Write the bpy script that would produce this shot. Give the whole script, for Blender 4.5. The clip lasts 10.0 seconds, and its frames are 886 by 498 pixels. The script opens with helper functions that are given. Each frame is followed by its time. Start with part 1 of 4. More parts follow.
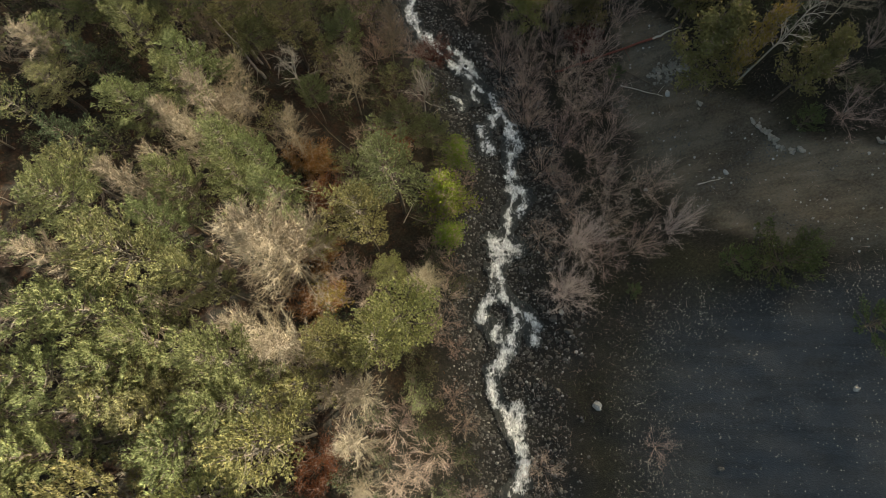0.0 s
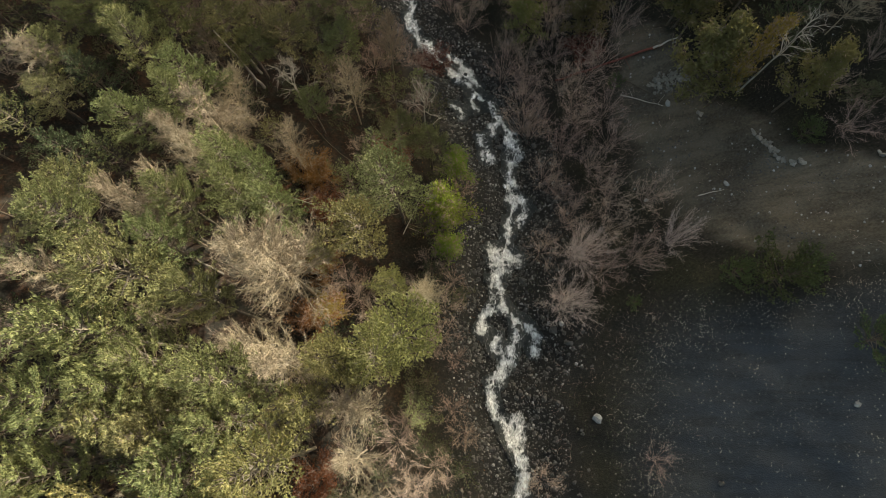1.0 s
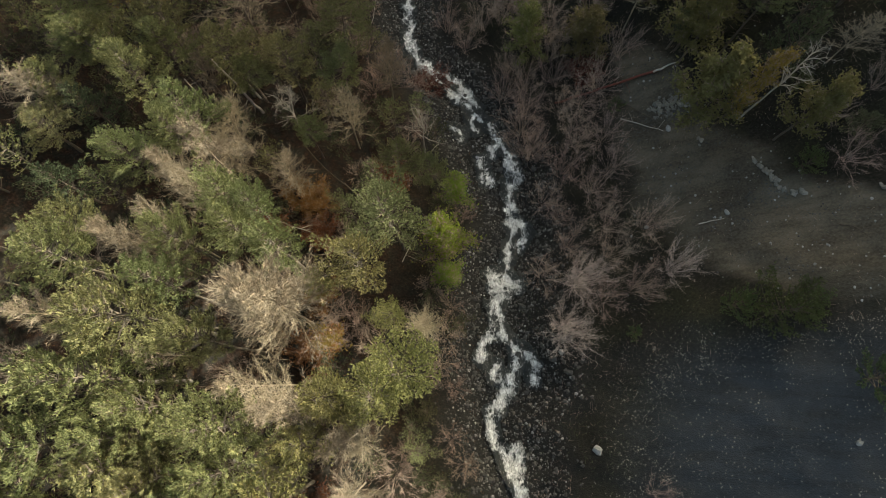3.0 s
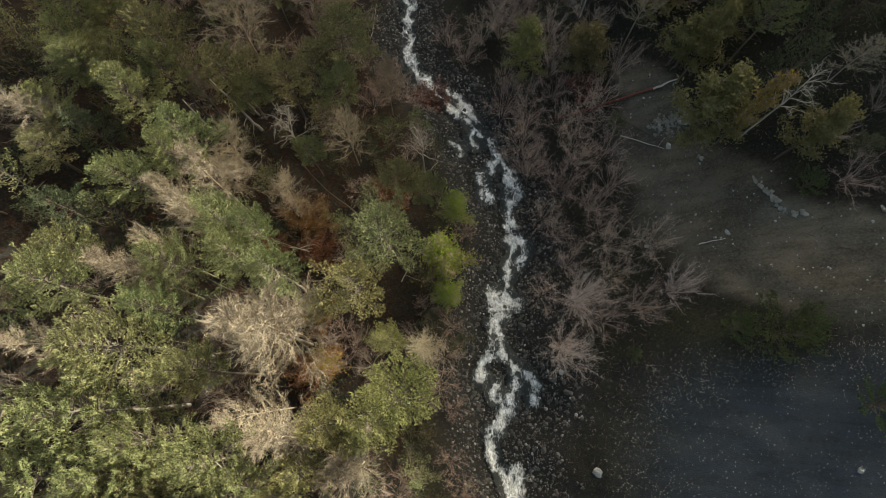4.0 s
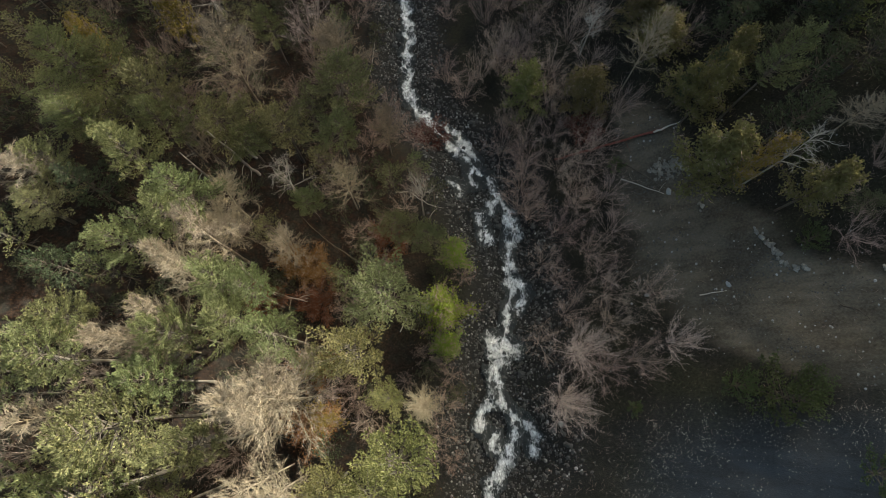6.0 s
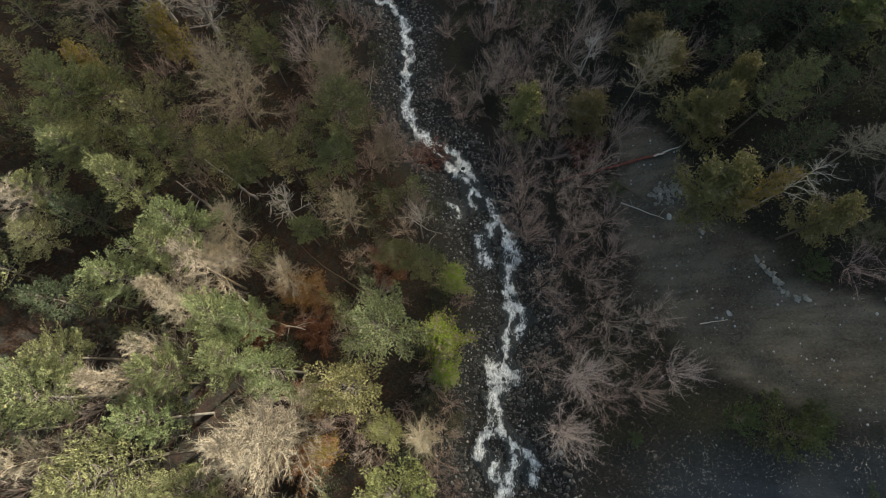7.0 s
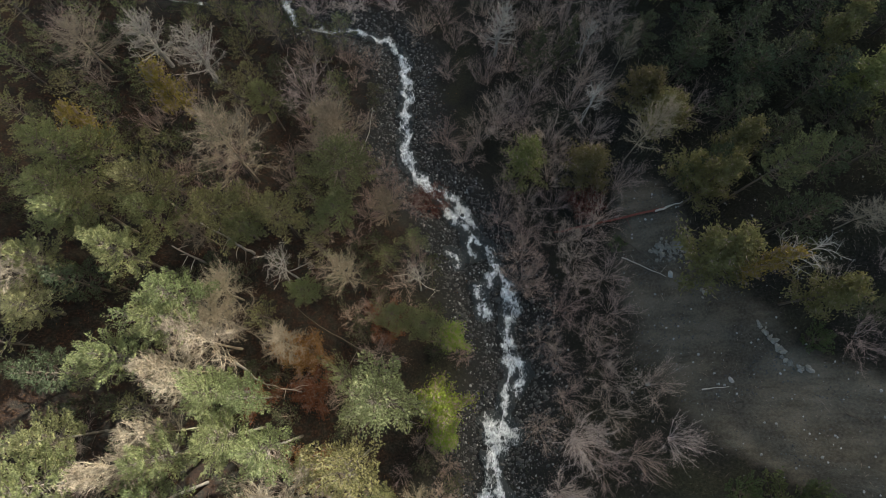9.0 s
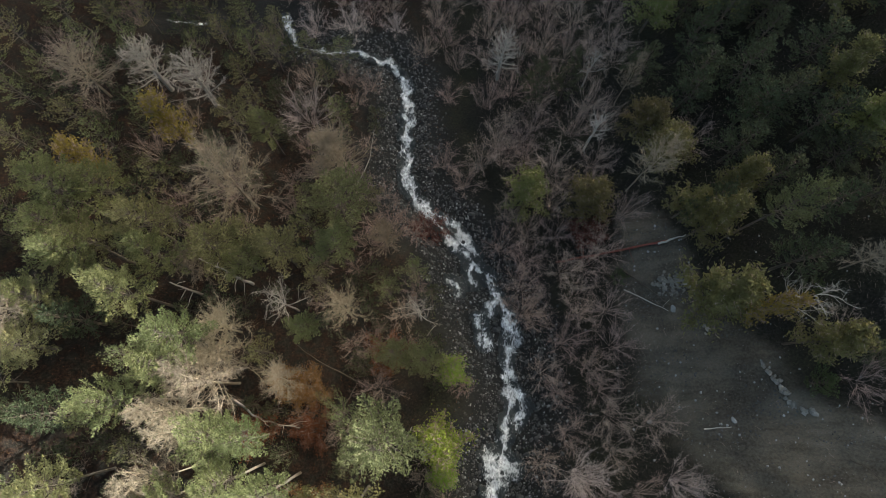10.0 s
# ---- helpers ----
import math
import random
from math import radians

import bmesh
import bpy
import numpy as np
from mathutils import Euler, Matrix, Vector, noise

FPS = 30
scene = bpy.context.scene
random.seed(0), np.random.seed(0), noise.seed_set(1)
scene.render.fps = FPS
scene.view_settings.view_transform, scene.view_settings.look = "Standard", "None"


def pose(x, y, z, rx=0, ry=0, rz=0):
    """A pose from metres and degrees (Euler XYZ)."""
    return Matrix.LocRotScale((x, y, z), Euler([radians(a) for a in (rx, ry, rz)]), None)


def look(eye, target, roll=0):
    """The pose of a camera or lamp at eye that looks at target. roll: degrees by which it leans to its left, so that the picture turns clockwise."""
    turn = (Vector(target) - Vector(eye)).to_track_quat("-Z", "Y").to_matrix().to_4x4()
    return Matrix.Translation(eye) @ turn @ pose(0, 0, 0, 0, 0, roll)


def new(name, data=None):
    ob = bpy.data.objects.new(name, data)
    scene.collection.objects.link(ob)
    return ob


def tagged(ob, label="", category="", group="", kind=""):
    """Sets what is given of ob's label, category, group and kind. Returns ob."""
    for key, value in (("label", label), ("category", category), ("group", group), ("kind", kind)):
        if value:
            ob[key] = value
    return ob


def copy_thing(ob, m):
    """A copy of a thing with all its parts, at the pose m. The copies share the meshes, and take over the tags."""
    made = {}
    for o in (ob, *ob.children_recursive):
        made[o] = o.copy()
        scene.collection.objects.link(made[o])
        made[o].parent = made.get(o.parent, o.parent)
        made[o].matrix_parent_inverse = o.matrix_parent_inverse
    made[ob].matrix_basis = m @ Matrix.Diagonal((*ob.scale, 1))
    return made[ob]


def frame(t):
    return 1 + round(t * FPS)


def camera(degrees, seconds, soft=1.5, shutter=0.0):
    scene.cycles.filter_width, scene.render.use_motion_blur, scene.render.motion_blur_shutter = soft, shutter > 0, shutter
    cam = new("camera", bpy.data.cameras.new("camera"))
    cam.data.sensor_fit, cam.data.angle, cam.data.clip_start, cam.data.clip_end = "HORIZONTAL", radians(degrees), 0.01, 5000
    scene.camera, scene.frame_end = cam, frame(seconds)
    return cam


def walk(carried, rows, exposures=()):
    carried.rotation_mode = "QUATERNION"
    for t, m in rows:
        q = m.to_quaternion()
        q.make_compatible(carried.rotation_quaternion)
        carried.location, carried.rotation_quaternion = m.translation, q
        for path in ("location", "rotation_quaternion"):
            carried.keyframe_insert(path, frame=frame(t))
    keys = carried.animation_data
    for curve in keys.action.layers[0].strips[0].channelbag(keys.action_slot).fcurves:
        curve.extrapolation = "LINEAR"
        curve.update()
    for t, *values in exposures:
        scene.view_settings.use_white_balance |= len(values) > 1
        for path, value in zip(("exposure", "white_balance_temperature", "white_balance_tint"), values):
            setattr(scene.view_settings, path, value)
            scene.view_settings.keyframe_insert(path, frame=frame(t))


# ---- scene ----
# ---- camera ----
cam = camera(73.0, 10.0, soft=0.7)
ROWS = [
    (0.0, -0.000, 0.000, 43.836, 13.000, 0.000, -0.000),
    (0.5, 0.023, 0.364, 43.857, 12.993, 0.013, -0.001),
    (1.0, 0.038, 0.752, 43.897, 12.987, 0.023, -0.001),
    (1.5, 0.043, 1.157, 43.947, 12.985, 0.028, -0.001),
    (2.0, 0.052, 1.578, 44.005, 12.987, 0.032, -0.002),
    (2.5, 0.070, 2.041, 44.061, 12.998, 0.036, -0.006),
    (4.0, 0.143, 3.835, 44.249, 13.057, 0.043, -0.020),
    (4.5, 0.141, 4.558, 44.359, 13.075, 0.029, -0.026),
    (5.0, 0.138, 5.342, 44.478, 13.087, -0.002, -0.027),
    (5.5, 0.123, 6.170, 44.603, 13.096, -0.048, -0.020),
    (7.0, 0.082, 8.823, 44.855, 13.110, -0.228, 0.016),
    (7.5, 0.056, 9.728, 44.966, 13.110, -0.304, 0.034),
    (8.0, 0.021, 10.682, 45.072, 13.106, -0.394, 0.072),
    (8.5, -0.012, 11.703, 45.165, 13.100, -0.496, 0.157),
    (9.0, -0.090, 12.785, 45.257, 13.096, -0.608, 0.315),
    (9.5, -0.182, 13.903, 45.322, 13.096, -0.725, 0.532),
    (10.0, -0.266, 15.043, 45.361, 13.098, -0.843, 0.771),
]
walk(cam, [(t, pose(x, y, z, rx, ry, rz)) for t, x, y, z, rx, ry, rz in ROWS],
     exposures=((0.0, 1.42, 7200, -2), (4.5, 1.36, 6750, -3), (10.0, 1.58, 6150, -1)))

# ---- sky and sun ----
SUN_FROM = Vector((0.7, 0.714, 0.0)).normalized()
SUN_UP = radians(20.1)
world = bpy.data.worlds.new("sky")
scene.world = world
world.use_nodes = True
sky = world.node_tree.nodes.new("ShaderNodeTexSky")
sky.sky_type = "NISHITA"
sky.sun_disc = False
sky.sun_elevation = SUN_UP
sky.sun_rotation = math.atan2(SUN_FROM.x, SUN_FROM.y)
sky.dust_density = 8.0
sky.ozone_density = 0.2
background = world.node_tree.nodes["Background"]
background.inputs["Strength"].default_value = 0.165
world.node_tree.links.new(sky.outputs[0], background.inputs["Color"])
sun_data = bpy.data.lights.new("sun", "SUN")
sun_data.energy, sun_data.angle, sun_data.color = 4.7, radians(1.0), (1.0, 0.975, 0.93)
sun = new("sun", sun_data)
way = SUN_FROM * math.cos(SUN_UP) + Vector((0, 0, math.sin(SUN_UP)))
sun.matrix_world = look(way * 100, (0, 0, 0))


# ---- materials ----
def material(name, base, rough=0.85, spread=0.25, scale=6.0, bump=0.0, warm=0.0, translucent=0.0, island=False, specular=0.12):
    """A matt surface with two scales of variation and a shift from object to object."""
    mat = bpy.data.materials.new(name)
    mat.use_nodes = True
    tree = mat.node_tree
    n, link = tree.nodes, tree.links.new
    bsdf = n["Principled BSDF"]
    bsdf.inputs["Roughness"].default_value = rough
    bsdf.inputs["Specular IOR Level"].default_value = specular
    coords = n.new("ShaderNodeTexCoord")
    info = n.new("ShaderNodeObjectInfo")
    coarse, fine = n.new("ShaderNodeTexNoise"), n.new("ShaderNodeTexNoise")
    coarse.inputs["Scale"].default_value, fine.inputs["Scale"].default_value = scale * 0.15, scale
    for t in (coarse, fine):
        t.inputs["Detail"].default_value = 3
        link(coords.outputs["Object"], t.inputs["Vector"])
    add = n.new("ShaderNodeMath")
    add.operation = "ADD"
    link(coarse.outputs["Fac"], add.inputs[0])
    link(fine.outputs["Fac"], add.inputs[1])
    more = n.new("ShaderNodeMath")
    more.operation = "MULTIPLY_ADD"
    more.inputs[1].default_value = 0.6
    if island:
        geo = n.new("ShaderNodeNewGeometry")
        link(geo.outputs["Random Per Island"], more.inputs[0])
    else:
        link(info.outputs["Random"], more.inputs[0])
    link(add.outputs[0], more.inputs[2])
    span = n.new("ShaderNodeMapRange")
    span.inputs["From Min"].default_value, span.inputs["From Max"].default_value = 0.7, 1.9
    span.inputs["To Min"].default_value, span.inputs["To Max"].default_value = 1 - spread, 1 + spread
    link(more.outputs[0], span.inputs["Value"])
    hue = n.new("ShaderNodeHueSaturation")
    hue.inputs["Color"].default_value = (*base, 1)
    link(span.outputs[0], hue.inputs["Value"])
    if warm:
        turn = n.new("ShaderNodeMapRange")
        turn.inputs["To Min"].default_value, turn.inputs["To Max"].default_value = 0.5 - warm, 0.5 + warm
        link(info.outputs["Random"], turn.inputs["Value"])
        link(turn.outputs[0], hue.inputs["Hue"])
    link(hue.outputs[0], bsdf.inputs["Base Color"])
    if bump:
        relief = n.new("ShaderNodeBump")
        relief.inputs["Strength"].default_value, relief.inputs["Distance"].default_value = bump, 0.05
        link(fine.outputs["Fac"], relief.inputs["Height"])
        link(relief.outputs[0], bsdf.inputs["Normal"])
    if translucent:
        out = n["Material Output"]
        thin = n.new("ShaderNodeBsdfTranslucent")
        link(hue.outputs[0], thin.inputs["Color"])
        mix = n.new("ShaderNodeMixShader")
        mix.inputs[0].default_value = translucent
        link(bsdf.outputs[0], mix.inputs[1])
        link(thin.outputs[0], mix.inputs[2])
        link(mix.outputs[0], out.inputs["Surface"])
    return mat


M_PINE = material("pine_needles", (0.182, 0.186, 0.084), scale=10, spread=0.75, warm=0.03, translucent=0.12, island=True)
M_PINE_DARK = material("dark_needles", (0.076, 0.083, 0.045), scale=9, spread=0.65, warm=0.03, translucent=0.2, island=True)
M_LARCH = material("yellowing_needles", (0.205, 0.195, 0.082), scale=9, spread=0.65, warm=0.02, translucent=0.15, island=True)
M_FEATHER = material("soft_needles", (0.165, 0.168, 0.082), scale=9, spread=0.65, warm=0.02, translucent=0.15, island=True)
M_LIME = material("lime_leaves", (0.205, 0.27, 0.045), spread=0.35, warm=0.02, translucent=0.35)
M_JUNIPER = material("juniper_needles", (0.09, 0.112, 0.045), spread=0.35, warm=0.02, translucent=0.2)
M_OLIVE = material("olive_leaves", (0.150, 0.138, 0.055), spread=0.4, warm=0.03, translucent=0.3)
M_GOLD = material("golden_leaves", (0.24, 0.185, 0.05), spread=0.35, warm=0.02, translucent=0.35)
M_RUST = material("rusty_leaves", (0.19, 0.085, 0.032), spread=0.4, warm=0.02, translucent=0.2)
M_RED = material("red_leaves", (0.11, 0.035, 0.025), spread=0.4, translucent=0.2)
M_TWIG = material("beige_twigs", (0.26, 0.213, 0.155), spread=0.35, warm=0.01)
M_GOLD_TWIG = material("golden_twigs", (0.25, 0.203, 0.147), spread=0.3, warm=0.01)
M_GREY_TWIG = material("grey_brown_twigs", (0.32, 0.24, 0.20), spread=0.35, warm=0.015)
M_PINK_TWIG = material("pinkish_twigs", (0.46, 0.375, 0.335), spread=0.3, warm=0.01)
M_PINE_BARK = material("pale_pine_bark", (0.135, 0.112, 0.09), spread=0.4, scale=12, bump=0.6)
M_BARK = material("grey_bark", (0.10, 0.08, 0.062), spread=0.4, scale=12, bump=0.6)
M_PALE_TWIG = material("pale_twigs", (0.42, 0.37, 0.31), spread=0.3, warm=0.01)
M_PALE = material("pale_bark", (0.36, 0.325, 0.28), spread=0.35, scale=9, bump=0.4)
M_RED_BARK = material("bare_red_wood", (0.17, 0.06, 0.045), spread=0.35, scale=9, bump=0.4)
M_ROCK = material("grey_rock", (0.075, 0.072, 0.067), spread=0.5, scale=5, bump=0.6)
M_PALE_ROCK = material("pale_rock", (0.22, 0.217, 0.205), spread=0.45, scale=7, bump=0.5, island=True)
M_CLOD = material("dry_clods", (0.20, 0.185, 0.158), spread=0.5, scale=8, bump=0.5)
M_PEBBLE = material("grey_pebbles", (0.068, 0.065, 0.062), spread=0.6, scale=8, bump=0.4, island=True)
M_DARK_ROCK = material("wet_dark_rock", (0.046, 0.042, 0.038), rough=0.45, spread=0.5, scale=6, bump=0.6, island=True, specular=0.5)


# ---- mesh helpers ----
class Build:
    """Collects triangles and quads of one part."""

    def __init__(self, seed=0):
        self.v, self.f, self.n = [], [], 0
        self.rng = np.random.default_rng(seed)

    def add(self, verts, faces):
        self.v.append(np.asarray(verts, float))
        self.f += [tuple(i + self.n for i in f) for f in faces]
        self.n += len(verts)

    def tube(self, path, radii, sides=5):
        path = np.asarray(path, float)
        along = np.gradient(path, axis=0)
        along /= np.linalg.norm(along, axis=1)[:, None] + 1e-9
        side = np.cross(along, (0.31, 0.17, 0.93))
        side /= np.linalg.norm(side, axis=1)[:, None] + 1e-9
        other = np.cross(along, side)
        a = np.arange(sides) * 2 * np.pi / sides
        ring = (path[:, None] + np.asarray(radii)[:, None, None] * (side[:, None] * np.cos(a)[None, :, None] + other[:, None] * np.sin(a)[None, :, None]))
        k, faces = len(path), []
        for i in range(k - 1):
            for j in range(sides):
                m = (j + 1) % sides
                faces.append((i * sides + j, i * sides + m, (i + 1) * sides + m, (i + 1) * sides + j))
        faces.append(tuple(range((k - 1) * sides, k * sides)))
        faces.append(tuple(reversed(range(sides))))
        self.add(ring.reshape(-1, 3), faces)

    def blades(self, base, direction, length, width):
        """Thin tapering blades: one triangle each."""
        base, direction = np.asarray(base, float), np.asarray(direction, float)
        k = len(base)
        direction = direction / (np.linalg.norm(direction, axis=1)[:, None] + 1e-9)
        side = np.cross(direction, self.rng.normal(size=(k, 3)))
        side /= np.linalg.norm(side, axis=1)[:, None] + 1e-9
        length, width = np.broadcast_to(length, k)[:, None], np.broadcast_to(width, k)[:, None]
        v = np.stack([base - side * width / 2, base + side * width / 2, base + direction * length], 1).reshape(-1, 3)
        self.add(v, [(3 * i, 3 * i + 1, 3 * i + 2) for i in range(k)])

    def leaves(self, centre, size):
        """Small folded leaves: two triangles each."""
        k = len(centre)
        a = self.rng.normal(size=(k, 3)) + (0, 0, 0.2)
        a /= np.linalg.norm(a, axis=1)[:, None]
        b = np.cross(a, self.rng.normal(size=(k, 3)))
        b /= np.linalg.norm(b, axis=1)[:, None] + 1e-9
        size = np.broadcast_to(size, k)[:, None]
        lift = np.cross(a, b) * size * 0.25
        v = np.stack([centre - a * size, centre + b * size * 0.5 + lift, centre + a * size, centre - b * size * 0.5 + lift], 1).reshape(-1, 3)
        self.add(v, [f for i in range(k) for f in ((4 * i, 4 * i + 1, 4 * i + 2), (4 * i, 4 * i + 2, 4 * i + 3))])


def part(name, built, mat, parent, label="", smooth=False, more=None, more_mat=None):
    """Links what was built as one mesh under its thing; more: pieces of a second material in the same part."""
    me = bpy.data.meshes.new(name)
    verts, faces = built.v, built.f
    if more is not None:
        verts, faces = verts + more.v, faces + [tuple(i + built.n for i in f) for f in more.f]
    me.from_pydata(np.concatenate(verts).tolist(), [], faces)
    me.materials.append(mat)
    if more is not None:
        me.materials.append(more_mat)
        slots = np.zeros(len(faces), np.int32)
        slots[len(built.f):] = 1
        me.polygons.foreach_set("material_index", slots)
    if smooth:
        me.shade_smooth()
    ob = new(name, me)
    ob.parent = parent
    if label:
        tagged(ob, label)
    return ob


def unit(v):
    v = np.asarray(v, float)
    return v / (np.linalg.norm(v, axis=-1, keepdims=True) + 1e-9)


def lattice(x, y, seed):
    h = np.sin(x * 127.1 + y * 311.7 + seed * 74.7) * 43758.5453
    return h - np.floor(h)


def value_noise(x, y, seed=0):
    """Smooth noise, 0 to 1, on arrays."""
    xi, yi = np.floor(x), np.floor(y)
    u, v = x - xi, y - yi
    u, v = u * u * (3 - 2 * u), v * v * (3 - 2 * v)
    a, b = lattice(xi, yi, seed), lattice(xi + 1, yi, seed)
    c, d = lattice(xi, yi + 1, seed), lattice(xi + 1, yi + 1, seed)
    return (a * (1 - u) + b * u) * (1 - v) + (c * (1 - u) + d * u) * v


def fractal(x, y, seed=0, octaves=4):
    total, gain = 0.0, 0.5
    for k in range(octaves):
        total = total + gain * value_noise(x * 2**k, y * 2**k, seed + k)
        gain *= 0.5
    return total


def smooth_step(a, b, x):
    u = np.clip((x - a) / (b - a), 0, 1)
    return u * u * (3 - 2 * u)


# ---- the lie of the land ----
BED_Y = (-400, -20, -4, 6, 16, 26, 31, 42, 60, 400)
BED_Z = (90, 8.6, 5.2, 3.2, 0, -2.4, -3.7, -5.3, -8, -60)
LINE_Y = (-20, -6, 0, 6, 11, 16, 21, 26, 31, 36, 42, 45, 47, 60)
LINE_X = (6, 5.0, 4.0, 4.0, 4.4, 5.0, 4.6, 2.9, -1.5, -3.0, -3.2, -5.5, -12, -40)
BANK_X = (6, 5.0, 4.0, 4.0, 4.4, 5.0, 4.6, 3.4, 2.0, 1.0, 0.5, 0, -1, -1)

# threads of white water: x, y along the stream
THREADS = (
    ((4.1, -6.2), (4.8, -5.6), (5.1, -4.5), (4.9, -3.7), (4.4, -2.9), (4.1, -2.1), (3.5, -1.0), (3.2, 0.0), (3.3, 0.9), (3.9, 1.7), (4.4, 2.5), (4.6, 3.2), (5.0, 4.1), (4.9, 5.2), (4.4, 6.0)),
    ((4.1, -2.1), (4.6, -1.3), (4.8, -2.0), (4.4, -2.9)),
    ((4.4, 6.0), (3.9, 6.8), (3.8, 7.6), (3.6, 8.2), (4.2, 8.9), (4.4, 9.7), (4.5, 10.9), (4.8, 11.8), (5.0, 13.0), (5.2, 14.2), (5.3, 15.5), (5.3, 16.4)),
    ((5.3, 15.4), (6.1, 14.5), (6.3, 13.7), (5.6, 12.7)),
    ((4.4, 9.7), (3.6, 10.6), (3.9, 9.3)),
    ((4.5, 10.4), (5.3, 9.6)),
    ((3.9, 6.8), (3.3, 6.1), (2.8, 5.4), (2.7, 4.4)),
    ((4.7, 5.5), (5.8, 4.4), (6.1, 3.8), (6.1, 3.1)),
    ((3.6, 4.1), (3.3, 3.2), (3.9, 3.1), (4.4, 2.7)),
    ((5.3, 16.4), (5.2, 17.3), (5.3, 18.5), (5.5, 19.4), (5.4, 20.9), (5.0, 21.6), (4.4, 22.4), (4.0, 23.5), (3.7, 24.3), (3.0, 24.6), (2.5, 25.3), (2.0, 26.0), (1.4, 26.6), (0.6, 27.1)),
    ((6.0, 18.7), (5.5, 19.7)),
    ((3.8, 18.2), (3.3, 18.9), (3.1, 19.9), (3.1, 20.5)),
    ((3.8, 21.0), (4.5, 21.7)),
    ((2.8, 23.2), (2.4, 24.2), (2.6, 25.1)),
    ((1.5, 22.6), (1.1, 23.3)),
    ((0.6, 27.1), (0.3, 27.9), (-0.3, 28.4), (-0.7, 29.3), (-1.4, 29.9), (-2.0, 30.8), (-2.3, 31.8), (-2.6, 32.7)),
    ((2.9, 25.8), (2.1, 27.0), (1.5, 28.1), (0.3, 29.1), (-0.8, 29.8), (-1.6, 30.7), (-2.5, 31.4), (-3.0, 32.3), (-3.1, 33.7), (-2.8, 34.8), (-3.2, 35.5), (-2.9, 36.4), (-3.3, 37.1), (-3.3, 38.1), (-3.0, 38.9), (-3.5, 39.2)),
    ((-3.0, 38.9), (-3.1, 40.6), (-3.5, 41.5), (-3.1, 42.1), (-3.7, 43.4), (-5.0, 44.9)),
    ((-4.9, 45.1), (-5.9, 45.0), (-7.1, 45.6), (-8.2, 46.0), (-9.2, 46.2), (-10.5, 45.9), (-11.7, 45.9), (-13.4, 45.9), (-14.2, 47.1), (-14.9, 48.8), (-15.3, 50.4)),
    ((-21.9, 47.3), (-22.6, 46.6), (-23.6, 46.4)),
)


def to_threads(x, y):
    """Distance to the nearest thread of white water."""
    best = np.full(np.shape(x), 99.0)
    for line in THREADS:
        for (ax, ay), (bx, by) in zip(line, line[1:]):
            dx, dy = bx - ax, by - ay
            s = np.clip(((x - ax) * dx + (y - ay) * dy) / (dx * dx + dy * dy), 0, 1)
            best = np.minimum(best, np.hypot(x - ax - s * dx, y - ay - s * dy))
    return best


def land(x, y):
    """Height of the smooth valley: bed, banks, and the slopes on both sides."""
    x, y = np.asarray(x, float), np.asarray(y, float)
    d = x - np.interp(y, LINE_Y, LINE_X)
    e = x - np.interp(y, LINE_Y, BANK_X)
    right, left = np.maximum(e - 1.5, 0), np.maximum(-d - 2.0, 0)
    near = np.minimum(right, 28)
    bend = 0.012 - 0.008 * smooth_step(22, 32, y)
    # beyond 36 m the unseen east slope is steepened, added to cut skylight
    z = np.interp(y, BED_Y, BED_Z) + 0.42 * np.minimum(right, 45) + bend * near**2 + 0.48 * np.clip(right - 36, 0, 130) + 0.36 * np.minimum(left, 40) + 0.15 * np.maximum(left - 40, 0)
    return z


def shade_ridge(x, y):
    """Unseen ridges added to the east and north to keep the sun from the gully: steep faces under long level crests."""
    east_side = (0.42 * x + 0.10 * y) / 0.4317 - 150
    north_side = (-0.05 * x + 0.56 * y) / 0.562 - 120
    a = 73.8 + np.where(east_side < 0, 1.35 * east_side, 0.1 * np.minimum(east_side, 100))
    b = 70.3 + np.where(north_side < 0, 2.0 * north_side, 0.1 * np.minimum(north_side, 100))
    return np.maximum(a, b)


def gravel_at(x, y):
    """The bare bluish gravel slope."""
    w = fractal(x * 0.35, y * 0.35, 3) * 4 - 2
    return smooth_step(7.0, 15.5, x + w * 1.3 - 0.18 * (y + 4)) * smooth_step(7.2, 1.8, y + w * 1.0 - 0.10 * (x - 12))


def scar_at(x, y):
    """The landslide scar of grey silt."""
    w = fractal(x * 0.4, y * 0.4, 9) * 4 - 2
    cx = np.interp(y, (8, 12, 16, 20, 24, 28), (22.5, 20, 17.4, 16, 15.3, 15))
    half = np.interp(y, (7, 9, 12, 16, 20, 24, 28, 30), (1, 4, 5.0, 3.9, 2.6, 2.1, 1.5, 0.4))
    return smooth_step(1.2, 0.75, np.abs(x + w * 0.7 - cx) / half) * smooth_step(6.5, 9, y + w) * smooth_step(30, 27, y)


def height(x, y):
    """The ground with its small relief."""
    d = to_threads(x, y)
    z = np.maximum(land(x, y), shade_ridge(x, y))
    rough = smooth_step(90, 40, np.hypot(x, y - 15))
    z = z + rough * ((fractal(x * 0.6, y * 0.6, 1) - 0.47) * 0.9 + (fractal(x * 2.3, y * 2.3, 5) - 0.47) * 0.22)
    rills = fractal(x * 0.35 + y * 0.2, y * 1.6 - x * 0.5, 17) - 0.47
    z = z + 0.14 * rills * np.maximum(gravel_at(x, y), scar_at(x, y))
    return z - 0.45 * smooth_step(2.2, 0.5, d)


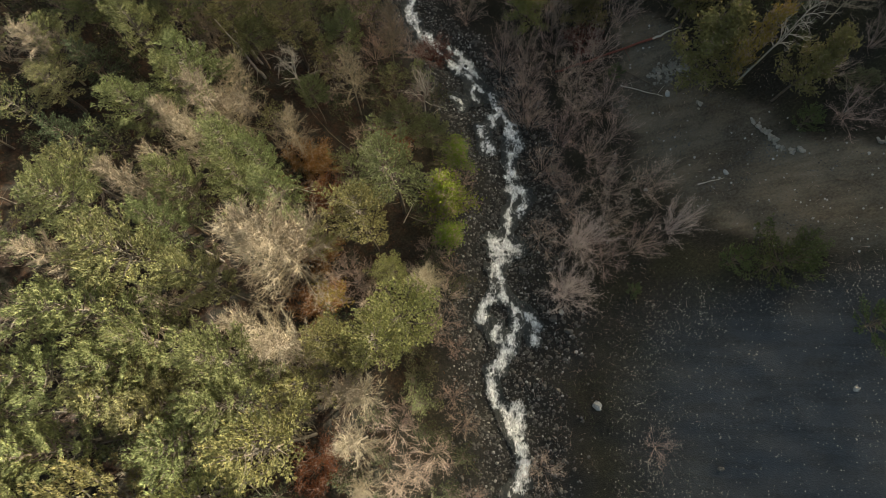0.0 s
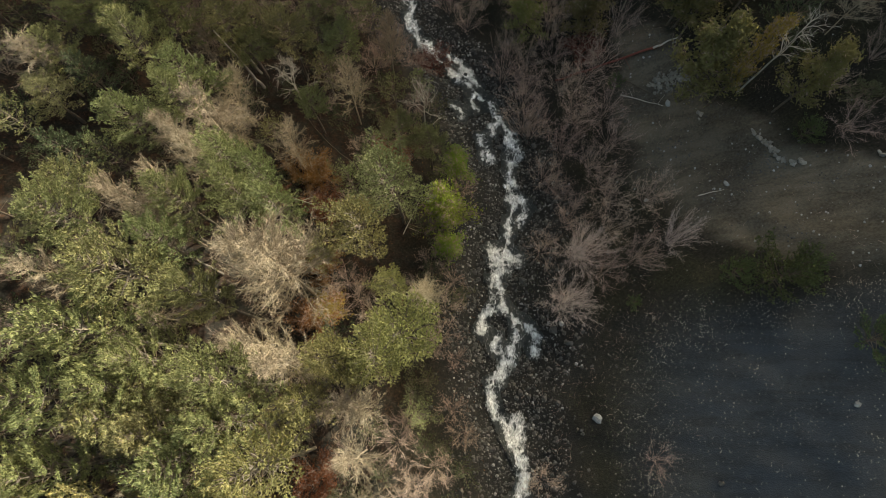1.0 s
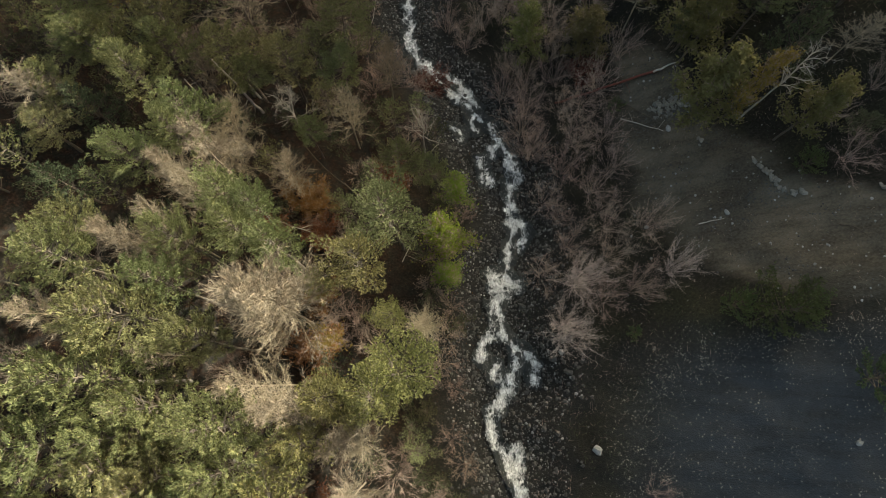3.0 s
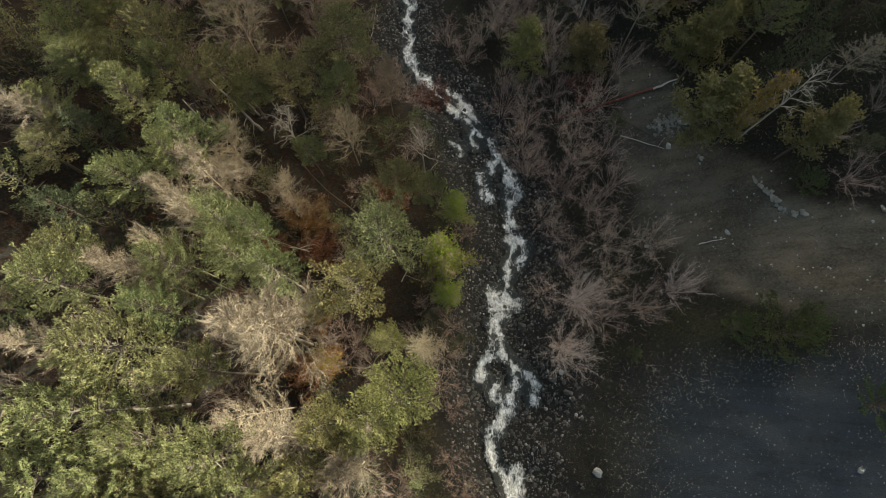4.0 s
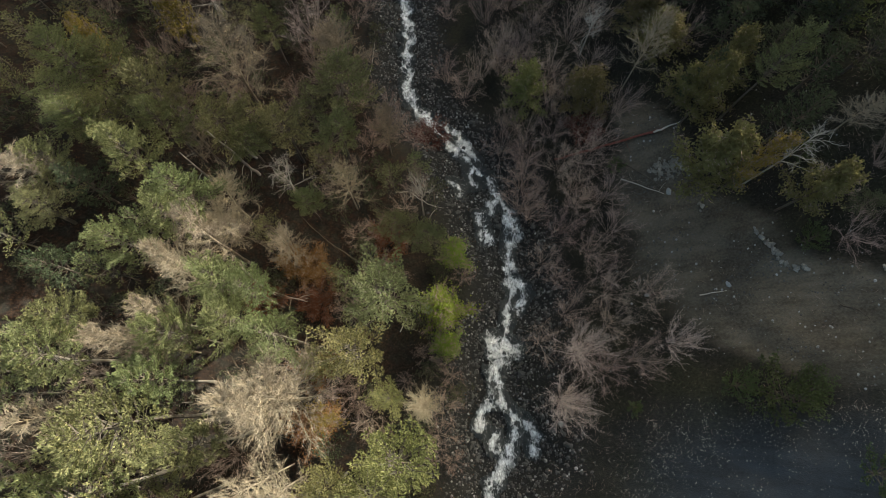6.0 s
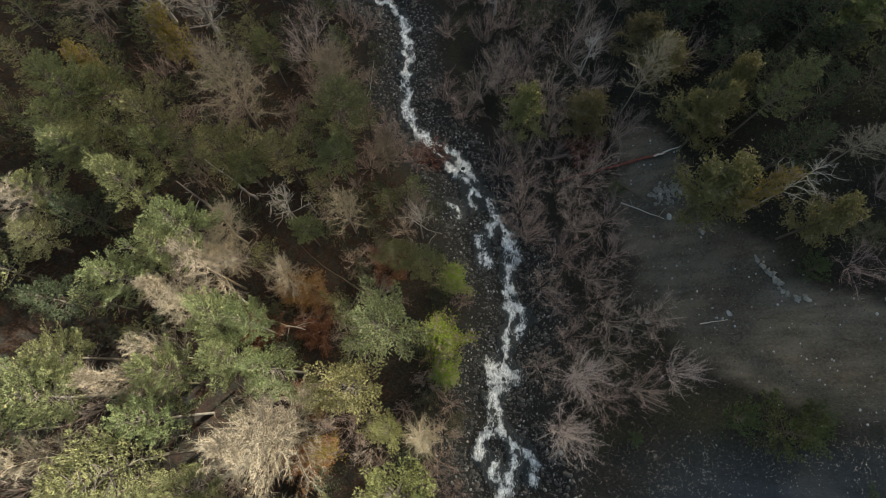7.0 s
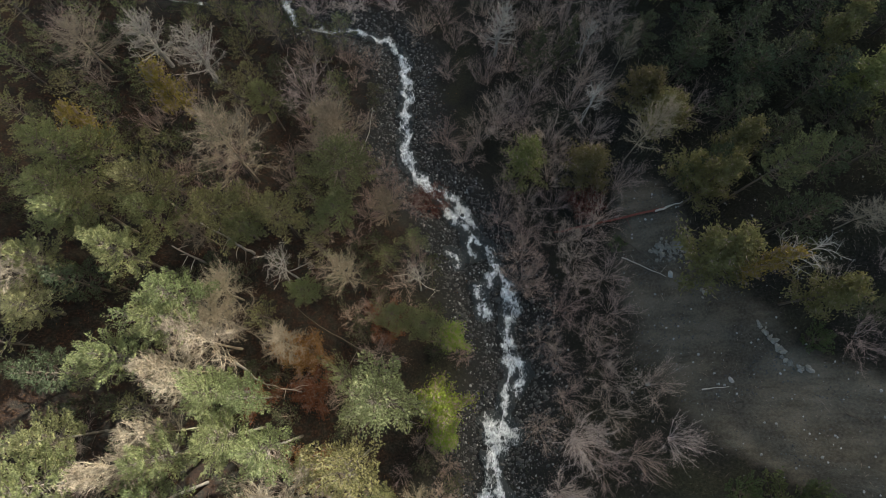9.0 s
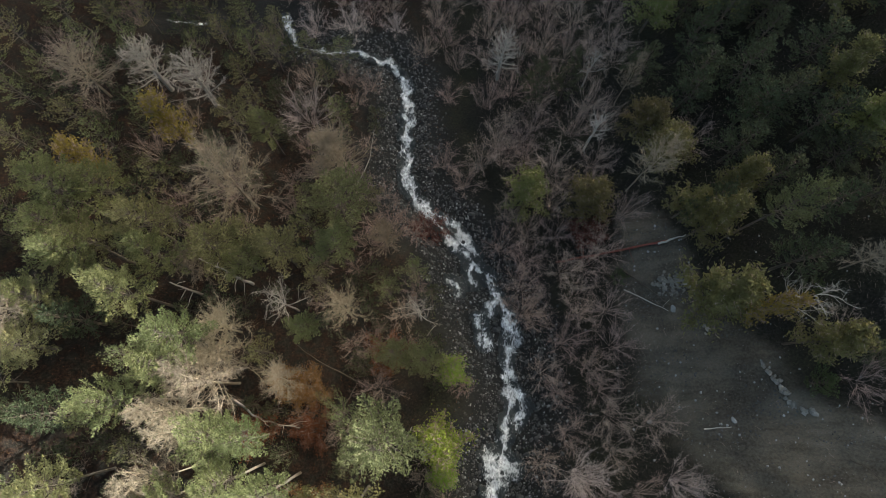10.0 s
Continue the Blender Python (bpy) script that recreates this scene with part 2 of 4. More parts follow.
# ---- ground ----
def spread_axis(lo, hi, step, far, count):
    """Even steps in the middle and ever longer ones out to the horizon."""
    middle = np.arange(lo, hi + step / 2, step)
    out = np.geomspace(step, far, count)
    return np.concatenate([lo - np.cumsum(out)[::-1], middle, hi + np.cumsum(out)])


def make_ground():
    xs, ys = spread_axis(-34, 34, 0.38, 34, 74), spread_axis(-14, 58, 0.38, 34, 74)
    gx, gy = np.meshgrid(xs, ys)
    gz = height(gx, gy)
    nx, ny = len(xs), len(ys)
    me = bpy.data.meshes.new("ground")
    i = (np.arange(ny - 1)[:, None] * nx + np.arange(nx - 1)).ravel()
    faces = np.stack([i, i + 1, i + nx + 1, i + nx], 1)
    me.vertices.add(nx * ny)
    me.vertices.foreach_set("co", np.stack([gx, gy, gz], -1).ravel())
    me.loops.add(faces.size)
    me.loops.foreach_set("vertex_index", faces.ravel())
    me.polygons.add(len(faces))
    me.polygons.foreach_set("loop_start", np.arange(len(faces)) * 4)
    me.update(calc_edges=True)
    me.shade_smooth()
    cover = me.color_attributes.new("cover", "FLOAT_COLOR", "POINT")
    bed = smooth_step(4.8, 2.2, to_threads(gx, gy) + fractal(gx * 0.7, gy * 0.7, 21) * 1.6 - 0.8)
    rgba = np.stack([gravel_at(gx, gy), scar_at(gx, gy), bed, np.ones_like(gx)], -1)
    cover.data.foreach_set("color", rgba.ravel())
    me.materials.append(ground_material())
    return tagged(new("ground", me), "rough valley ground of dark soil, leaf litter and grey gravel", "ground", kind="structure")


def ground_material():
    mat = bpy.data.materials.new("valley_ground")
    mat.use_nodes = True
    n, link = mat.node_tree.nodes, mat.node_tree.links.new
    bsdf = n["Principled BSDF"]
    bsdf.inputs["Roughness"].default_value = 0.9
    bsdf.inputs["Specular IOR Level"].default_value = 0.2
    coords = n.new("ShaderNodeTexCoord")

    def grain(scale, detail=4):
        t = n.new("ShaderNodeTexNoise")
        t.inputs["Scale"].default_value, t.inputs["Detail"].default_value = scale, detail
        link(coords.outputs["Object"], t.inputs["Vector"])
        return t.outputs["Fac"]

    def ramp(fac, *stops):
        r = n.new("ShaderNodeValToRGB")
        while len(r.color_ramp.elements) < len(stops):
            r.color_ramp.elements.new(0.5)
        for e, (at, c) in zip(r.color_ramp.elements, stops):
            e.position, e.color = at, (*c, 1)
        link(fac, r.inputs[0])
        return r.outputs[0]

    def mixed(fac, a, b):
        m = n.new("ShaderNodeMix")
        m.data_type = "RGBA"
        link(fac, m.inputs["Factor"])
        link(a, m.inputs[6])
        link(b, m.inputs[7])
        return m.outputs[2]

    turned = n.new("ShaderNodeMapping")
    turned.inputs["Rotation"].default_value = (0, 0, radians(20))
    turned.inputs["Scale"].default_value = (0.28, 1.5, 0.3)
    link(coords.outputs["Object"], turned.inputs["Vector"])
    streak = n.new("ShaderNodeTexNoise")
    streak.inputs["Scale"].default_value, streak.inputs["Detail"].default_value = 1.3, 5
    link(turned.outputs[0], streak.inputs["Vector"])
    streaks = streak.outputs["Fac"]
    patch, mid, fine, tiny = grain(0.35), grain(1.6), grain(7, 6), grain(24, 3)
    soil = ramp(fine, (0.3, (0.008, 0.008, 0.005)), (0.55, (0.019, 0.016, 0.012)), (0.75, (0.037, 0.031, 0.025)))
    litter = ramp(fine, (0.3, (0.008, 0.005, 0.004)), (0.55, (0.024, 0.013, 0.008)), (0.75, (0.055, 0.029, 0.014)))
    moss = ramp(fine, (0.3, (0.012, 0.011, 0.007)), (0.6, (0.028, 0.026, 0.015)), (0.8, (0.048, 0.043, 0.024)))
    west = n.new("ShaderNodeSeparateXYZ")
    link(coords.outputs["Object"], west.inputs[0])
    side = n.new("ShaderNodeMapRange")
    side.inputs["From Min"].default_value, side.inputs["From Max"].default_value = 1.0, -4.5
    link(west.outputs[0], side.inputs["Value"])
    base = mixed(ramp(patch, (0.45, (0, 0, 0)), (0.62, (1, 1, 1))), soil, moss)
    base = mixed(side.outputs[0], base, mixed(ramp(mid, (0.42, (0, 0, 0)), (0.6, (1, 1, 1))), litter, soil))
    cover = n.new("ShaderNodeAttribute")
    cover.attribute_name = "cover"
    split = n.new("ShaderNodeSeparateColor")
    link(cover.outputs["Color"], split.inputs[0])
    gravel = ramp(tiny, (0.3, (0.028, 0.031, 0.036)), (0.5, (0.040, 0.044, 0.050)), (0.72, (0.056, 0.061, 0.067)))
    silt = mixed(mid, ramp(fine, (0.3, (0.088, 0.074, 0.054)), (0.7, (0.145, 0.122, 0.090))), ramp(tiny, (0.3, (0.076, 0.066, 0.049)), (0.7, (0.128, 0.110, 0.084))))
    bed = ramp(tiny, (0.3, (0.010, 0.010, 0.009)), (0.55, (0.018, 0.017, 0.016)), (0.75, (0.044, 0.041, 0.037)))
    def pebbles(scale):
        v = n.new("ShaderNodeTexVoronoi")
        v.inputs["Scale"].default_value = scale
        link(coords.outputs["Object"], v.inputs["Vector"])
        one = n.new("ShaderNodeSeparateColor")
        link(v.outputs["Color"], one.inputs[0])
        return one.outputs[0], v.outputs["Distance"]

    small, small_gap = pebbles(13)
    large, large_gap = pebbles(4.5)
    gravel = mixed(ramp(small, (0.45, (0, 0, 0)), (0.95, (0.8, 0.8, 0.8))), gravel, ramp(tiny, (0.3, (0.030, 0.035, 0.041)), (0.7, (0.062, 0.068, 0.074))))
    silt = mixed(ramp(small, (0.6, (0, 0, 0)), (1.0, (0.6, 0.6, 0.6))), silt, ramp(tiny, (0.3, (0.080, 0.075, 0.060)), (0.7, (0.165, 0.155, 0.128))))
    bed = mixed(ramp(large, (0.2, (0, 0, 0)), (0.9, (0.8, 0.8, 0.8))), bed, ramp(fine, (0.3, (0.012, 0.011, 0.010)), (0.7, (0.034, 0.031, 0.027))))
    gravel = mixed(ramp(mid, (0.35, (0, 0, 0)), (0.7, (0.5, 0.5, 0.5))), gravel, ramp(fine, (0.3, (0.020, 0.021, 0.023)), (0.7, (0.040, 0.042, 0.045))))
    gravel = mixed(ramp(streaks, (0.45, (0, 0, 0)), (0.66, (0.45, 0.45, 0.45))), gravel, ramp(fine, (0.3, (0.017, 0.016, 0.015)), (0.7, (0.034, 0.033, 0.031))))
    silt = mixed(ramp(streaks, (0.42, (0, 0, 0)), (0.68, (0.9, 0.9, 0.9))), silt, ramp(fine, (0.3, (0.046, 0.038, 0.027)), (0.7, (0.098, 0.078, 0.054))))
    silt = mixed(ramp(patch, (0.40, (0, 0, 0)), (0.64, (0.75, 0.75, 0.75))), silt, ramp(fine, (0.3, (0.020, 0.017, 0.013)), (0.7, (0.070, 0.060, 0.046))))
    base = mixed(split.outputs[0], base, gravel)
    base = mixed(split.outputs[1], base, silt)
    base = mixed(split.outputs[2], base, bed)
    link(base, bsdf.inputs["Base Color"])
    both = n.new("ShaderNodeMath")
    both.operation = "ADD"
    link(fine, both.inputs[0])
    link(small_gap, both.inputs[1])
    relief = n.new("ShaderNodeBump")
    relief.inputs["Strength"].default_value, relief.inputs["Distance"].default_value = 0.35, 0.05
    link(both.outputs[0], relief.inputs["Height"])
    link(relief.outputs[0], bsdf.inputs["Normal"])
    return mat


ground = make_ground()


def at_ground(x, y):
    return float(height(np.array([float(x)]), np.array([float(y)]))[0])


# ---- the stream ----
def water_material():
    mat = bpy.data.materials.new("rushing_water")
    mat.use_nodes = True
    n, link = mat.node_tree.nodes, mat.node_tree.links.new
    bsdf = n["Principled BSDF"]
    foam = n.new("ShaderNodeAttribute")
    foam.attribute_name = "foam"
    coords = n.new("ShaderNodeTexCoord")
    t = n.new("ShaderNodeTexNoise")
    t.inputs["Scale"].default_value, t.inputs["Detail"].default_value = 4.5, 8
    t.inputs["Distortion"].default_value = 1.2
    along = n.new("ShaderNodeMapping")
    along.inputs["Scale"].default_value = (1.5, 0.8, 1.0)
    link(coords.outputs["Object"], along.inputs["Vector"])
    link(along.outputs[0], t.inputs["Vector"])
    add = n.new("ShaderNodeMath")
    add.operation = "MULTIPLY_ADD"
    add.inputs[1].default_value = 2.4
    link(t.outputs["Fac"], add.inputs[0])
    link(foam.outputs["Fac"], add.inputs[2])
    span = n.new("ShaderNodeMapRange")
    span.inputs["From Min"].default_value, span.inputs["From Max"].default_value = 1.45, 2.5
    link(add.outputs[0], span.inputs["Value"])
    mix = n.new("ShaderNodeMix")
    mix.data_type = "RGBA"
    link(span.outputs[0], mix.inputs["Factor"])
    mix.inputs[6].default_value = (0.020, 0.023, 0.023, 1)
    froth = n.new("ShaderNodeTexNoise")
    froth.inputs["Scale"].default_value, froth.inputs["Detail"].default_value = 2.6, 6
    link(coords.outputs["Object"], froth.inputs["Vector"])
    tone = n.new("ShaderNodeValToRGB")
    tone.color_ramp.elements[0].position, tone.color_ramp.elements[0].color = 0.3, (0.50, 0.51, 0.51, 1)
    tone.color_ramp.elements[1].position, tone.color_ramp.elements[1].color = 0.62, (0.90, 0.91, 0.91, 1)
    link(froth.outputs["Fac"], tone.inputs[0])
    link(tone.outputs[0], mix.inputs[7])
    link(mix.outputs[2], bsdf.inputs["Base Color"])
    rough = n.new("ShaderNodeMapRange")
    rough.inputs["To Min"].default_value, rough.inputs["To Max"].default_value = 0.5, 0.85
    bsdf.inputs["Specular IOR Level"].default_value = 0.25
    link(span.outputs[0], rough.inputs["Value"])
    link(rough.outputs[0], bsdf.inputs["Roughness"])
    relief = n.new("ShaderNodeBump")
    relief.inputs["Strength"].default_value, relief.inputs["Distance"].default_value = 0.7, 0.08
    link(t.outputs["Fac"], relief.inputs["Height"])
    link(relief.outputs[0], bsdf.inputs["Normal"])
    return mat


def make_stream():
    """The water's surface: cells near the threads, uneven in height."""
    step = 0.08
    xs, ys = np.arange(-25, 8, step), np.arange(-9, 52, step)
    gx, gy = np.meshgrid(xs, ys)
    bend_x = (fractal(gx * 1.5, gy * 1.5, 61, 3) - 0.44) * 0.85
    bend_y = (fractal(gx * 1.5, gy * 1.5, 71, 3) - 0.44) * 0.85
    d = to_threads(gx + bend_x, gy + bend_y)
    wide = 0.62 + 0.7 * (fractal(gx * 0.5, gy * 0.5, 31) - 0.4)
    keep = (d < wide)
    z = land(gx, gy) + (fractal(gx * 0.6, gy * 0.6, 1) - 0.47) * 0.9 - 0.26 + (fractal(gx * 2.6, gy * 1.7, 41) - 0.47) * 0.22
    core = np.maximum(0.49 + 1.5 * (fractal(gx * 0.8, gy * 0.55, 51, 2) - 0.38), 0.14)
    rocks = 0.35 + 0.65 * smooth_step(0.60, 0.53, fractal(gx * 2.4, gy * 1.9, 131, 3))
    foam = rocks * smooth_step(1.25, 0.05, d / core) * (0.45 + 0.55 * smooth_step(0.12, 0.30, fractal(gx * 1.1, gy * 1.1, 91, 2)))
    nx = len(xs)
    index = -np.ones(gx.size, int)
    cells = np.argwhere(keep[:-1, :-1] & keep[1:, :-1] & keep[:-1, 1:] & keep[1:, 1:])
    i = cells[:, 0] * nx + cells[:, 1]
    faces = np.stack([i, i + 1, i + nx + 1, i + nx], 1)
    used = np.unique(faces)
    index[used] = np.arange(len(used))
    me = bpy.data.meshes.new("stream")
    me.from_pydata(np.stack([gx.ravel()[used], gy.ravel()[used], z.ravel()[used]], 1).tolist(), [], index[faces].tolist())
    me.shade_smooth()
    attr = me.attributes.new("foam", "FLOAT", "POINT")
    attr.data.foreach_set("value", foam.ravel()[used])
    me.materials.append(water_material())
    return tagged(new("water", me), "white foaming mountain stream tumbling over dark rocks", "stream", kind="structure")


stream = make_stream()


# ---- rocks ----
def rock_mesh(name, seed, mat, flat=0.65):
    rng = np.random.default_rng(seed)
    bm = bmesh.new()
    bmesh.ops.create_icosphere(bm, subdivisions=1, radius=1.0)
    cuts = unit(rng.normal(size=(9, 3)))
    depth = rng.uniform(0.55, 0.9, 9)
    for v in bm.verts:
        p = np.array(v.co)
        for c, k in zip(cuts, depth):
            over = p @ c - k
            if over > 0:
                p = p - c * over
        p *= 1 + rng.uniform(-0.07, 0.07)
        v.co = (p[0], p[1] * 0.8, p[2] * flat)
    me = bpy.data.meshes.new(name)
    bm.to_mesh(me)
    bm.free()
    me.materials.append(mat)
    return me


ROCKS = [rock_mesh("boulder", 10 + k, M_ROCK) for k in range(6)]
CLODS = [rock_mesh("clod", 50 + k, M_CLOD) for k in range(4)]
PALE_ROCKS = [rock_mesh("stone", 30 + k, M_PALE_ROCK) for k in range(4)]


def boulder(x, y, size, meshes=ROCKS, label="grey angular boulder beside the stream", group="boulders along the stream", sink=0.25, rng=np.random.default_rng(77)):
    ob = new("boulder", meshes[int(rng.integers(len(meshes)))])
    ob.matrix_world = pose(x, y, at_ground(x, y) + size * sink, rng.uniform(-20, 20), rng.uniform(-20, 20), rng.uniform(0, 360)) @ Matrix.Diagonal((size, size * rng.uniform(0.7, 1.1), size * rng.uniform(0.7, 1.0), 1))
    return tagged(ob, label, "boulder", group)


def scatter(name, label, count, region, sizes, mat, seed, flat=0.6):
    """Countless small stones in one mesh, half sunk in the ground. region gives how likely a stone is at x, y."""
    rng = np.random.default_rng(seed)
    x0, x1, y0, y1, chance = region
    x, y = rng.uniform(x0, x1, count * 8), rng.uniform(y0, y1, count * 8)
    keep = rng.uniform(size=len(x)) < chance(x, y)
    x, y = x[keep][:count], y[keep][:count]
    k = len(x)
    z = height(x, y)
    s = sizes[0] + (sizes[1] - sizes[0]) * rng.uniform(size=k) ** 3.5
    shape = np.array([(1, 0, 0), (0.3, 0.9, 0), (-0.9, 0.5, 0), (-0.7, -0.7, 0), (0.4, -0.95, 0), (0.35, 0.25, 1), (-0.4, -0.2, 0.9)])
    tris = np.array([(0, 1, 5), (1, 2, 5), (2, 6, 5), (2, 3, 6), (3, 4, 6), (4, 5, 6), (4, 0, 5)])
    a = rng.uniform(0, 2 * np.pi, k)
    ca, sa = np.cos(a), np.sin(a)
    p = shape[None] * (1 + rng.uniform(-0.25, 0.25, (k, 7, 3)))
    px, py = p[..., 0] * ca[:, None] - p[..., 1] * sa[:, None], p[..., 0] * sa[:, None] + p[..., 1] * ca[:, None]
    v = np.stack([x[:, None] + px * s[:, None], y[:, None] + py * s[:, None], z[:, None] + (p[..., 2] * flat - 0.12) * s[:, None]], -1).reshape(-1, 3)
    f = (np.arange(k)[:, None, None] * 7 + tris[None]).reshape(-1, 3)
    me = bpy.data.meshes.new(name)
    me.from_pydata(v.tolist(), [], f.tolist())
    me.materials.append(mat)
    return tagged(new(name, me), label, "stones", kind="stuff")


def bed_chance(x, y):
    return smooth_step(3.6, 1.0, to_threads(x, y))


scatter("stream_stones", "dark wet stones packed along the stream bed", 9000, (-12, 10, -9, 50, bed_chance), (0.045, 0.20), M_DARK_ROCK, 1)
scatter("pale_stones", "pale dry stones strewn along the stream banks", 4500, (-14, 10, -9, 52, bed_chance), (0.035, 0.13), M_PALE_ROCK, 2)
scatter("bank_pebbles", "grey pebbles on the stream banks", 5000, (-16, 11, -9, 52, lambda x, y: smooth_step(5.0, 1.0, to_threads(x, y))), (0.04, 0.16), M_PEBBLE, 6)
scatter("gravel_stones", "small pale stones scattered over the bluish gravel slope", 20000, (6, 34, -12, 9, lambda x, y: 0.3 * gravel_at(x, y) + smooth_step(0, 0.5, gravel_at(x, y)) * smooth_step(1.0, 0.5, gravel_at(x, y))), (0.010, 0.05), M_CLOD, 3)
scatter("scar_stones", "small stones lying on the grey silt of the landslide", 900, (9, 32, 5, 30, lambda x, y: 0.2 + 0.6 * scar_at(x, y)), (0.016, 0.11), M_PALE_ROCK, 4)


scatter("slide_rubble", "pale broken rubble heaped at the gully's end", 240, (15.0, 18.2, 20.6, 24.0, lambda x, y: smooth_step(1.2, 0.2, np.hypot((x - 16.5) / 1.3, (y - 22.4) / 1.0))), (0.05, 0.22), M_CLOD, 9)
scatter("slide_grit", "grey grit strewn down the slide", 2500, (11, 30, 7, 29, lambda x, y: scar_at(x, y) * smooth_step(0.4, 0.65, fractal(x * 0.5, y * 1.2, 95))), (0.02, 0.09), M_PEBBLE, 10)


def litter(name, label, count, region, length, mat, seed):
    """Dry twigs and dead stalks lying about, past counting."""
    rng = np.random.default_rng(seed)
    x0, x1, y0, y1, chance = region
    x, y = rng.uniform(x0, x1, count * 5), rng.uniform(y0, y1, count * 5)
    keep = rng.uniform(size=len(x)) < chance(x, y)
    x, y = x[keep][:count], y[keep][:count]
    b = Build(seed)
    way_out = rng.normal(size=(len(x), 3)) * (1, 1, 0.25) + (0, 0, 0.25)
    b.blades(np.stack([x, y, height(x, y) + 0.03], 1), way_out, rng.uniform(*length, len(x)), rng.uniform(0.008, 0.022, len(x)))
    return tagged(part(name, b, mat, None), label, "litter", kind="stuff")


litter("dead_stalks", "dry grey stalks and twigs on the east slope", 9000, (5, 30, -9, 52, lambda x, y: (1 - gravel_at(x, y)) * (1 - 0.75 * scar_at(x, y)) * smooth_step(0.35, 0.6, fractal(x * 0.5, y * 0.5, 81))), (0.15, 0.6), M_GREY_TWIG, 5)
litter("dark_grass", "tufts of dark green grass on the east slope", 12000, (5, 30, -9, 52, lambda x, y: (1 - gravel_at(x, y)) * (1 - 0.9 * scar_at(x, y)) * smooth_step(0.42, 0.6, fractal(x * 0.4, y * 0.4, 85))), (0.12, 0.4), M_PINE_DARK, 6)
litter("brown_leaves", "withered brown leaves on the forest floor", 5000, (-26, 3, -9, 45, lambda x, y: 0.3 + 0.7 * smooth_step(0.4, 0.6, fractal(x * 0.4, y * 0.4, 87))), (0.08, 0.25), M_RUST, 7)

BED = np.random.default_rng(8)
placed = 0
while placed < 260:
    bx, by = BED.uniform(-12, 9), BED.uniform(-8, 48)
    near = float(to_threads(np.array([bx]), np.array([by]))[0])
    if 0.25 < near < 2.6 and BED.uniform() < 1.1 - near * 0.35:
        boulder(bx, by, 0.10 + 0.28 * BED.uniform() ** 2.5, label="grey angular boulder lying in the stream bed")
        placed += 1


# ---- trees ----
def wander(start, direction, length, rng, steps=5, up=0.3, jitter=0.12):
    """A bending limb: points from start along direction, turning upward."""
    p, d, out = np.array(start, float), unit(direction), [np.array(start, float)]
    for _ in range(steps):
        d = unit(d + (0, 0, up / steps) + rng.normal(size=3) * jitter)
        p = p + d * length / steps
        out.append(p)
    return np.array(out)


def trunk_of(b, H, radius, rng, lean=0.03, sides=7):
    path = np.array([(0, 0, -0.6), *[(rng.normal() * lean * H * u, rng.normal() * lean * H * u, H * u) for u in (0.15, 0.35, 0.55, 0.75, 0.97)]])
    path[1:, :2] = np.cumsum(path[1:, :2], axis=0) * 0.5
    b.tube(path, [radius * 1.25, radius, radius * 0.85, radius * 0.66, radius * 0.42, radius * 0.1], sides)
    return lambda z: np.array([np.interp(z, path[:, 2], path[:, 0]), np.interp(z, path[:, 2], path[:, 1]), z])


